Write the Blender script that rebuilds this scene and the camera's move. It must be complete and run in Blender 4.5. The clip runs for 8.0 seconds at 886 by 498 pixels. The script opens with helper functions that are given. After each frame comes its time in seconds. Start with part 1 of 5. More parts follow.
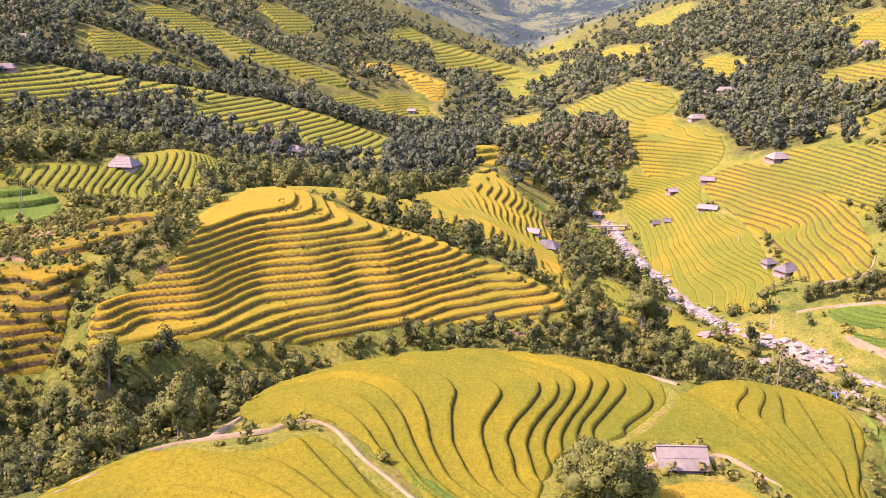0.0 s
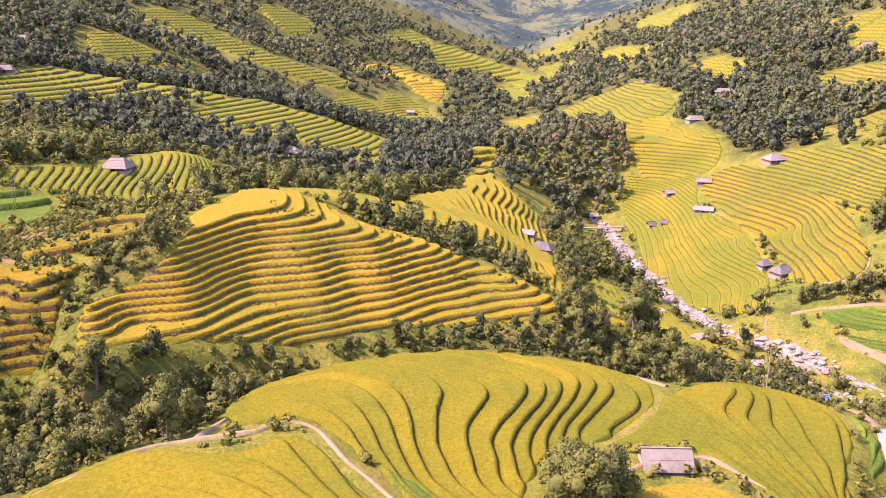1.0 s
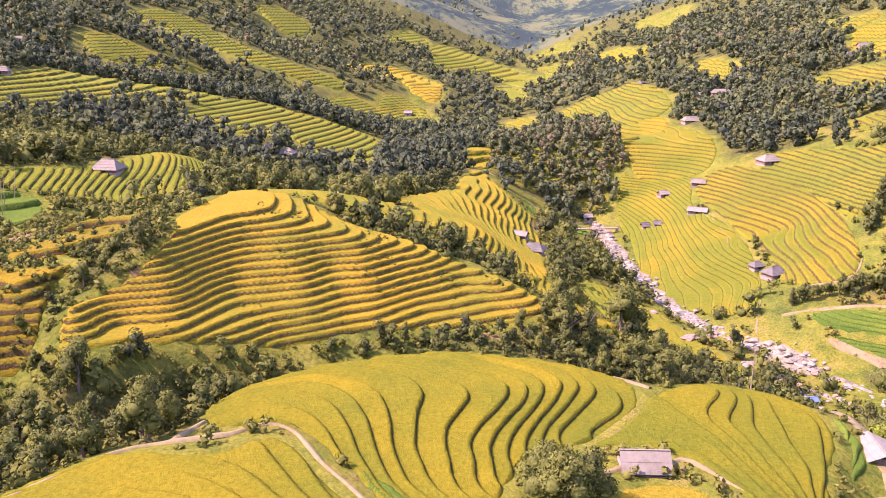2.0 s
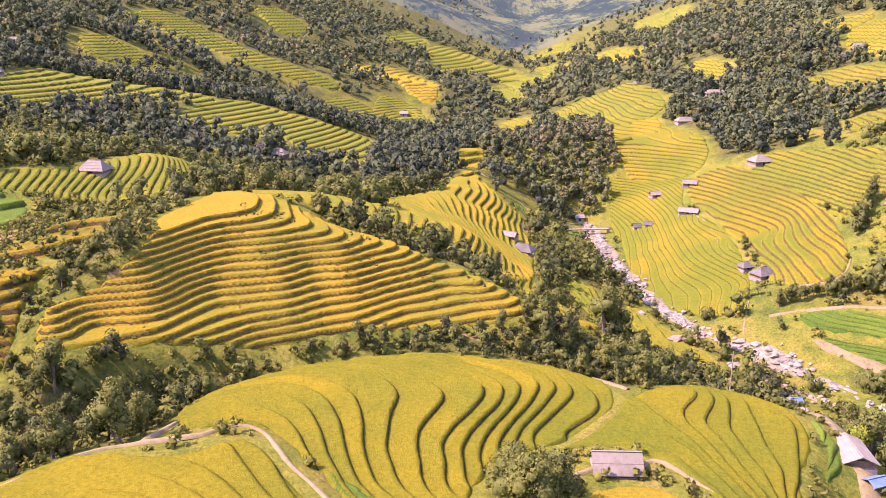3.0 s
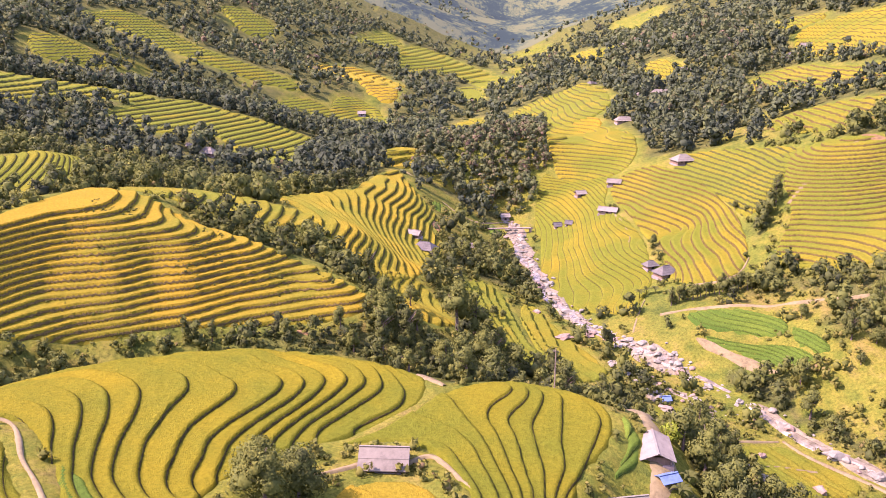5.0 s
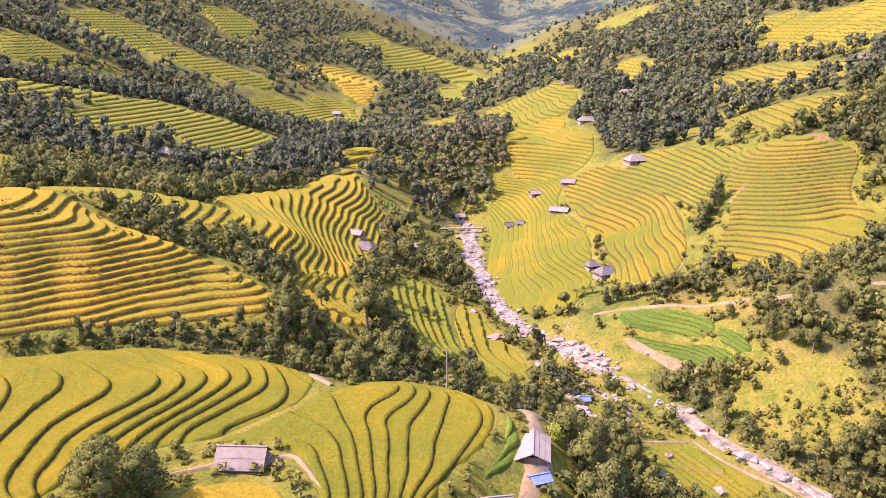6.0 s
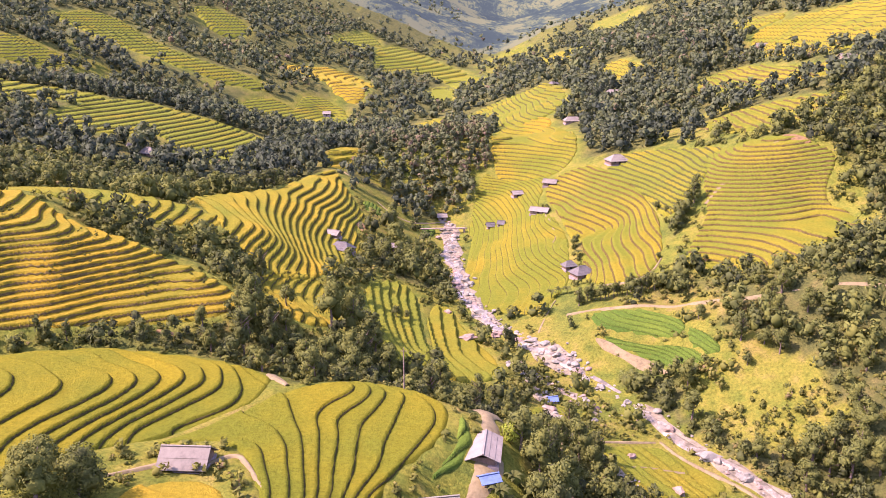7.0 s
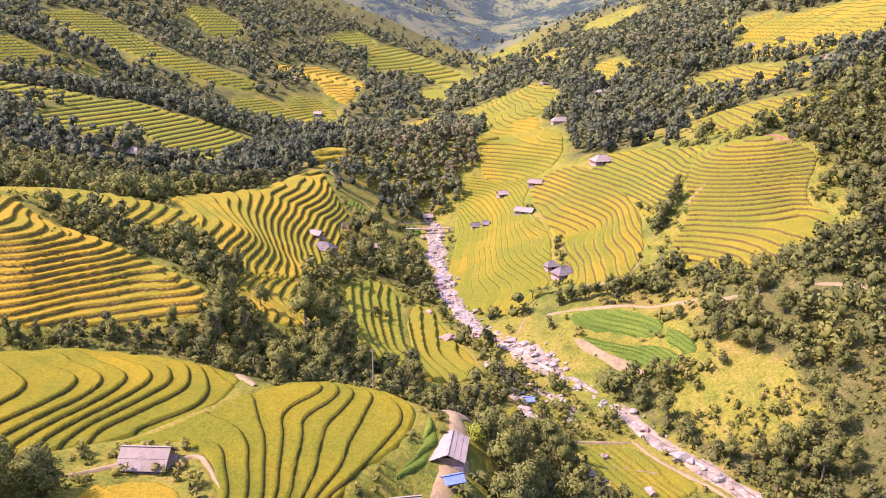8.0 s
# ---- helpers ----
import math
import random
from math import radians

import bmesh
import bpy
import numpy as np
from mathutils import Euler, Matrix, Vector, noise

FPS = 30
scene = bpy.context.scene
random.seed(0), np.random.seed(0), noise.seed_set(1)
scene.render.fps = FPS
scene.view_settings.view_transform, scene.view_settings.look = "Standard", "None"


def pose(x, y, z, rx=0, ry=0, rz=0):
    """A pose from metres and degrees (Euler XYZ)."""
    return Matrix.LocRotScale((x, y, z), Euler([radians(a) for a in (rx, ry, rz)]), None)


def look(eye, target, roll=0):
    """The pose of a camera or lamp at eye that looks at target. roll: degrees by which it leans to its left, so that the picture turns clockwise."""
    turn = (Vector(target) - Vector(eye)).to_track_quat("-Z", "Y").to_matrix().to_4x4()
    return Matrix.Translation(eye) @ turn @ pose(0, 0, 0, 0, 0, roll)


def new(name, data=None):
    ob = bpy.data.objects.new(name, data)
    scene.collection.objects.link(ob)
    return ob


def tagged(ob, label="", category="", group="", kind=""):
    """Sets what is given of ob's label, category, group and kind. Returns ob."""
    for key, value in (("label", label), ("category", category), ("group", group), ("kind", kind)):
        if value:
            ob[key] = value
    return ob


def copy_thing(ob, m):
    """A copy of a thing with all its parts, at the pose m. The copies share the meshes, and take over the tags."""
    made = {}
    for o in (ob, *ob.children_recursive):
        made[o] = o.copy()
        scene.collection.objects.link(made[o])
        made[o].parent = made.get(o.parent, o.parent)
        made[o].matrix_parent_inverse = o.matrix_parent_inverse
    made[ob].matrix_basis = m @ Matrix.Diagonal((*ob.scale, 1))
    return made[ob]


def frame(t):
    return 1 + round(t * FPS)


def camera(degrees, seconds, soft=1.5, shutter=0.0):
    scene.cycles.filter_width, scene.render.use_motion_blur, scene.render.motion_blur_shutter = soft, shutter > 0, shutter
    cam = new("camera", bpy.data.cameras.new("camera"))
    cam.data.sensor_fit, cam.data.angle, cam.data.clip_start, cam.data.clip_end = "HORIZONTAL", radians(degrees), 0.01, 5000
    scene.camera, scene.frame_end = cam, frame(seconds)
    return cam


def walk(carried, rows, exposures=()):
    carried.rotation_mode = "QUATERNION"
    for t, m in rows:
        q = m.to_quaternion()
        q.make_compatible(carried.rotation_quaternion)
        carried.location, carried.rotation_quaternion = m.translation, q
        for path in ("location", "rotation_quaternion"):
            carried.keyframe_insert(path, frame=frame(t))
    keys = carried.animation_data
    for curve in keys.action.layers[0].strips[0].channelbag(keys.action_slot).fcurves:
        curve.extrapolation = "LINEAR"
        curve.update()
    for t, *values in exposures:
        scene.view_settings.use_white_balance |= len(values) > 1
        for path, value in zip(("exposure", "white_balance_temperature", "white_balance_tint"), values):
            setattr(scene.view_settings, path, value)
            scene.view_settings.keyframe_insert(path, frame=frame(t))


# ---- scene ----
cam = camera(57.5, 8.0, soft=0.75)
METRES, EYE, TILT, LEAN, TURN = 80.0, 97.0, -16.0, 0.0, 0.0
ROWS = [
    (0.0, 0.0, 0.0, 0.0, -0.0, 0.0, -0.0),
    (0.5, 0.0141, -0.0014, 0.0003, 0.09, 0.04, -0.02),
    (1.0, 0.0319, -0.0027, 0.0013, 0.18, 0.08, -0.03),
    (2.5, 0.1017, -0.0054, 0.0064, 0.37, 0.11, -0.04),
    (3.0, 0.1287, -0.0057, 0.0072, 0.42, 0.12, -0.04),
    (3.5, 0.1591, -0.0057, 0.0073, 0.45, 0.13, -0.04),
    (4.0, 0.2824, -0.001, 0.0011, 0.54, 0.21, -0.08),
    (4.5, 0.415, 0.0025, -0.0044, 0.59, 0.24, -0.12),
    (6.0, 0.8254, 0.0121, -0.0072, 0.87, 0.25, -0.17),
    (6.5, 0.896, 0.0126, -0.0071, 0.92, 0.26, -0.2),
    (7.0, 0.9301, 0.0126, -0.007, 0.94, 0.27, -0.2),
    (7.5, 0.9641, 0.0128, -0.0069, 0.97, 0.27, -0.21),
    (8.0, 0.999, 0.0139, -0.0061, 0.81, 0.27, -0.21),
]
walk(cam, [(t, pose(0, 0, EYE, TILT, LEAN, TURN) @ pose(METRES * x, METRES * y, METRES * z, 90 + pitch, roll, yaw)) for t, x, y, z, yaw, pitch, roll in ROWS],
     exposures=[(0.0, 2.3, 6600, 69), (8.0, 2.24, 6450, 69)])

# Light: a clear sky and a sun that stands to the west, low enough to shade the banks that face east.
SUN_ELEVATION, SUN_FROM = 50.0, (-0.99, -0.06)
world = bpy.data.worlds.new("sky")
scene.world = world
world.use_nodes = True
sky = world.node_tree.nodes.new("ShaderNodeTexSky")
sky.sky_type, sky.sun_disc = "NISHITA", False
sky.sun_elevation, sky.sun_rotation = radians(SUN_ELEVATION), math.atan2(SUN_FROM[0], SUN_FROM[1])
background = world.node_tree.nodes["Background"]
background.inputs["Strength"].default_value = 0.15
world.node_tree.links.new(sky.outputs["Color"], background.inputs["Color"])
sun = new("sun", bpy.data.lights.new("sun", "SUN"))
sun.data.energy, sun.data.angle, sun.data.color = 2.6, radians(0.6), (1.0, 0.92, 0.78)
sun.matrix_world = look((0, 0, 0), (-SUN_FROM[0], -SUN_FROM[1], -math.tan(radians(SUN_ELEVATION)) * math.hypot(*SUN_FROM)))
sun.location = (-300, 100, 400)


# ---- materials ----
def material(name, roughness=0.85, specular=0.2):
    m = bpy.data.materials.new(name)
    m.use_nodes = True
    b = m.node_tree.nodes["Principled BSDF"]
    b.inputs["Roughness"].default_value = roughness
    b.inputs["Specular IOR Level"].default_value = specular
    return m, m.node_tree.nodes, m.node_tree.links, b


def ramp(nodes, links, source, stops):
    r = nodes.new("ShaderNodeValToRGB")
    e = r.color_ramp.elements
    while len(e) < len(stops):
        e.new(0.5)
    for k, (pos, colour) in enumerate(stops):
        e[k].position, e[k].color = pos, (*colour, 1)
    links.new(source, r.inputs["Fac"])
    return r.outputs["Color"]


def grain(nodes, links, scale, detail=4.0, rough=0.6, stretch=(1, 1, 1)):
    """World-sized noise, in features to the metre."""
    pos = nodes.new("ShaderNodeNewGeometry").outputs["Position"]
    mp = nodes.new("ShaderNodeMapping")
    mp.inputs["Scale"].default_value = stretch
    links.new(pos, mp.inputs["Vector"])
    n = nodes.new("ShaderNodeTexNoise")
    n.inputs["Scale"].default_value, n.inputs["Detail"].default_value, n.inputs["Roughness"].default_value = scale, detail, rough
    links.new(mp.outputs["Vector"], n.inputs["Vector"])
    return n.outputs["Fac"]


def math_node(nodes, links, op, a, b=None, clamp=False):
    n = nodes.new("ShaderNodeMath")
    n.operation, n.use_clamp = op, clamp
    for k, v in enumerate((a, b)):
        if v is None:
            continue
        if isinstance(v, (int, float)):
            n.inputs[k].default_value = v
        else:
            links.new(v, n.inputs[k])
    return n.outputs[0]


def blend(nodes, links, fac, a, b, how="MIX"):
    n = nodes.new("ShaderNodeMix")
    n.data_type, n.blend_type = "RGBA", how
    for k, v in ((0, fac), (6, a), (7, b)):
        if isinstance(v, (int, float)):
            n.inputs[k].default_value = v
        elif isinstance(v, tuple):
            n.inputs[k].default_value = (*v, 1)
        else:
            links.new(v, n.inputs[k])
    return n.outputs[2]


def bump(nodes, links, b, height, strength, distance):
    n = nodes.new("ShaderNodeBump")
    n.inputs["Strength"].default_value, n.inputs["Distance"].default_value = strength, distance
    links.new(height, n.inputs["Height"])
    links.new(n.outputs["Normal"], b.inputs["Normal"])


def attribute(nodes, name):
    n = nodes.new("ShaderNodeAttribute")
    n.attribute_name = name
    return n.outputs["Fac"]


def fract_riser(nodes, links, reach=0.58):
    """1 on the bank below each terrace, 0 on its level bed and on the standing crop above the bank."""
    u, w = math_node(nodes, links, "FRACT", attribute(nodes, "level")), attribute(nodes, "share")
    ragged = math_node(nodes, links, "MULTIPLY", math_node(nodes, links, "SUBTRACT", grain(nodes, links, 1.3, 3), 0.5), 0.5)
    depth = math_node(nodes, links, "DIVIDE", math_node(nodes, links, "SUBTRACT", math_node(nodes, links, "ADD", u, w), 1.0), w)
    low = math_node(nodes, links, "MULTIPLY", math_node(nodes, links, "ADD", depth, ragged), 5.0, True)
    eared = math_node(nodes, links, "MULTIPLY", math_node(nodes, links, "SUBTRACT", math_node(nodes, links, "ADD", ragged, reach), depth), 5.0, True)
    return math_node(nodes, links, "MULTIPLY", low, eared)


def rice_material(name, ripe, bank, stubble=False, reach=0.58, young=False):
    """Standing rice on the beds, weedy grass on the banks between them. ripe: 0 green to 1 gold; below 0: vegetables."""
    m, nodes, links, b = material(name, 0.88, 0.04)
    gold, green = (0.268, 0.19, 0.013), (0.128, 0.15, 0.014)
    if young:
        gold, green = (0.226, 0.177, 0.008), (0.112, 0.128, 0.01)
    if stubble:
        gold, green = (0.235, 0.165, 0.01), (0.12, 0.115, 0.012)
    if ripe < 0:
        gold, green = (0.13, 0.19, 0.02), (0.055, 0.11, 0.014)
    patch = math_node(nodes, links, "ADD", math_node(nodes, links, "MULTIPLY", grain(nodes, links, 0.045, 3), 0.84), math_node(nodes, links, "MULTIPLY", grain(nodes, links, 0.3, 4), 0.16))
    rand = nodes.new("ShaderNodeObjectInfo").outputs["Random"]
    mixv = math_node(nodes, links, "ADD", patch, math_node(nodes, links, "MULTIPLY", rand, 0.16))
    lo = 0.88 - abs(ripe) * 0.55
    mid = tuple(a * 0.55 + c * 0.45 for a, c in zip(green, gold))
    bed = ramp(nodes, links, mixv, [(max(0, lo - 0.22), green), (max(0.02, lo), mid), (min(1, lo + 0.22), gold)])
    fine = math_node(nodes, links, "ADD", math_node(nodes, links, "MULTIPLY", grain(nodes, links, 1.6, 4, 0.7), 0.55), math_node(nodes, links, "MULTIPLY", grain(nodes, links, 6.5, 3, 0.7), 0.45))
    bed = blend(nodes, links, 1.0, bed, ramp(nodes, links, fine, [(0.32, (0.58, 0.6, 0.52)), (0.5, (0.97, 0.97, 0.95)), (0.68, (1.32, 1.3, 1.22))]), "MULTIPLY")
    rough = math_node(nodes, links, "ADD", math_node(nodes, links, "MULTIPLY", grain(nodes, links, 0.7, 5, 0.7), 0.5), math_node(nodes, links, "MULTIPLY", grain(nodes, links, 3.5, 4, 0.7), 0.5))
    weeds = ramp(nodes, links, rough, [(0.34, tuple(v * 0.4 for v in bank)), (0.5, bank), (0.66, (bank[0] * 1.9, bank[1] * 1.75, bank[2] * 1.6))])
    up = fract_riser(nodes, links, reach)
    links.new(blend(nodes, links, up, bed, weeds), b.inputs["Base Color"])
    h = math_node(nodes, links, "ADD", fine, math_node(nodes, links, "MULTIPLY", rough, up))
    bump(nodes, links, b, h, 1.0, 0.5)
    return m


def ground_material():
    m, nodes, links, b = material("hillside_ground", 0.95, 0.04)
    big, mid, fine = grain(nodes, links, 0.035, 4), grain(nodes, links, 0.22, 6, 0.7), grain(nodes, links, 1.5, 6, 0.75)
    v = math_node(nodes, links, "ADD", math_node(nodes, links, "MULTIPLY", big, 0.5), math_node(nodes, links, "MULTIPLY", mid, 0.5))
    meadow = ramp(nodes, links, v, [(0.36, (0.06, 0.09, 0.015)), (0.45, (0.11, 0.135, 0.018)), (0.54, (0.165, 0.165, 0.022)), (0.64, (0.2, 0.165, 0.04))])
    floor = ramp(nodes, links, mid, [(0.3, (0.045, 0.055, 0.018)), (0.5, (0.08, 0.09, 0.024)), (0.7, (0.12, 0.11, 0.034))])
    c = blend(nodes, links, attribute(nodes, "wood"), meadow, floor)
    c = blend(nodes, links, 1.0, c, ramp(nodes, links, fine, [(0.3, (0.45, 0.48, 0.45)), (0.5, (0.95, 0.95, 0.95)), (0.7, (1.4, 1.33, 1.25))]), "MULTIPLY")
    links.new(c, b.inputs["Base Color"])
    bump(nodes, links, b, math_node(nodes, links, "ADD", fine, mid), 0.9, 0.5)
    return m


def foliage_material(name, stops):
    """Leaves: tone differs from tree to tree and from clump to clump."""
    m, nodes, links, b = material(name, 0.8, 0.08)
    isl = nodes.new("ShaderNodeNewGeometry").outputs["Random Per Island"]
    v = math_node(nodes, links, "ADD", math_node(nodes, links, "MULTIPLY", attribute(nodes, "tone"), 0.62), math_node(nodes, links, "MULTIPLY", isl, 0.38))
    colour = ramp(nodes, links, v, stops)
    links.new(colour, b.inputs["Base Color"])
    thin = nodes.new("ShaderNodeBsdfTranslucent")
    links.new(colour, thin.inputs["Color"])
    both = nodes.new("ShaderNodeMixShader")
    both.inputs["Fac"].default_value = 0.3
    links.new(b.outputs["BSDF"], both.inputs[1])
    links.new(thin.outputs["BSDF"], both.inputs[2])
    links.new(both.outputs["Shader"], nodes["Material Output"].inputs["Surface"])
    return m


def plain_material(name, colour, spread_=0.25, scale=1.5, roughness=0.85, relief=0.3, distance=0.05, metal=0.0, stretch=(1, 1, 1)):
    m, nodes, links, b = material(name, roughness, 0.25)
    v = math_node(nodes, links, "ADD", math_node(nodes, links, "MULTIPLY", grain(nodes, links, scale, 5, 0.65, stretch), 0.6), math_node(nodes, links, "MULTIPLY", grain(nodes, links, scale * 0.15, 3), 0.4))
    links.new(ramp(nodes, links, v, [(0.3, tuple(c * (1 - spread_ * 1.6) for c in colour)), (0.5, colour), (0.7, tuple(min(0.95, c * (1 + spread_)) for c in colour))]), b.inputs["Base Color"])
    b.inputs["Metallic"].default_value = metal
    bump(nodes, links, b, v, relief, distance)
    return m


def water_material():
    m, nodes, links, b = material("stream_water", 0.12, 0.5)
    links.new(ramp(nodes, links, grain(nodes, links, 0.5, 4), [(0.35, (0.10, 0.085, 0.045)), (0.6, (0.22, 0.19, 0.12)), (0.75, (0.6, 0.58, 0.52))]), b.inputs["Base Color"])
    bump(nodes, links, b, grain(nodes, links, 1.5, 4), 0.5, 0.2)
    return m


GROUND = ground_material()
LEAF = foliage_material("broad_leaves", [(0.0, (0.036, 0.046, 0.024)), (0.35, (0.086, 0.103, 0.03)), (0.65, (0.138, 0.16, 0.034)), (0.88, (0.18, 0.188, 0.038)), (1.0, (0.19, 0.13, 0.075))])
# Pine green made bluer by painted haze, for knoll, upper and far woods.
HAZY_PINE = foliage_material("hazy_pine_needles", [(0.0, (0.038, 0.054, 0.036)), (0.4, (0.072, 0.094, 0.046)), (0.75, (0.12, 0.148, 0.048)), (1.0, (0.18, 0.125, 0.08))])
SHRUB = foliage_material("shrub_leaves", [(0.0, (0.062, 0.074, 0.02)), (0.4, (0.115, 0.13, 0.026)), (0.75, (0.18, 0.178, 0.035)), (1.0, (0.22, 0.16, 0.07))])
LIME = foliage_material("lime_leaves", [(0.0, (0.1, 0.16, 0.015)), (1.0, (0.24, 0.30, 0.03))])
BARK = plain_material("bark", (0.16, 0.12, 0.085), 0.4, 4, stretch=(1, 1, 0.3))
DIRT = plain_material("bare_earth", (0.18, 0.145, 0.062), 0.3, 1.2, relief=0.6, distance=0.15)
RED_EARTH = plain_material("red_earth", (0.17, 0.105, 0.036), 0.45, 0.9, relief=0.7, distance=0.2)
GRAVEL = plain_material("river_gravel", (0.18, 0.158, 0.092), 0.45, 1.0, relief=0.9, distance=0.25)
ROCK = plain_material("river_rock", (0.195, 0.188, 0.132), 0.35, 0.9, relief=0.7, distance=0.15)
DARK_ROCK = plain_material("brown_rock", (0.23, 0.17, 0.115), 0.35, 0.9, relief=0.7, distance=0.15)
WATER = water_material()
CEMENT_ROOF = plain_material("fibre_cement_roof", (0.165, 0.15, 0.105), 0.25, 1.2)
PALE_ROOF = plain_material("pale_sheet_roof", (0.19, 0.172, 0.125), 0.2, 1.0)
TILE_ROOF = plain_material("grey_tile_roof", (0.105, 0.1, 0.08), 0.35, 2.5, relief=0.8, distance=0.1)
BLUE_SHEET = plain_material("blue_sheet", (0.10, 0.17, 0.28), 0.25, 1.0, 0.5)
WOOD_WALL = plain_material("weathered_boards", (0.2, 0.135, 0.085), 0.4, 3, stretch=(4, 4, 0.3))
EARTH_WALL = plain_material("rammed_earth_wall", (0.24, 0.175, 0.11), 0.2, 1.5)
CONCRETE = plain_material("concrete", (0.25, 0.21, 0.17), 0.2, 1.2)
SHADE = plain_material("opening_shade", (0.03, 0.025, 0.02), 0.2, 1.0)
POLE_WOOD = plain_material("pole_wood", (0.24, 0.185, 0.13), 0.3, 3)
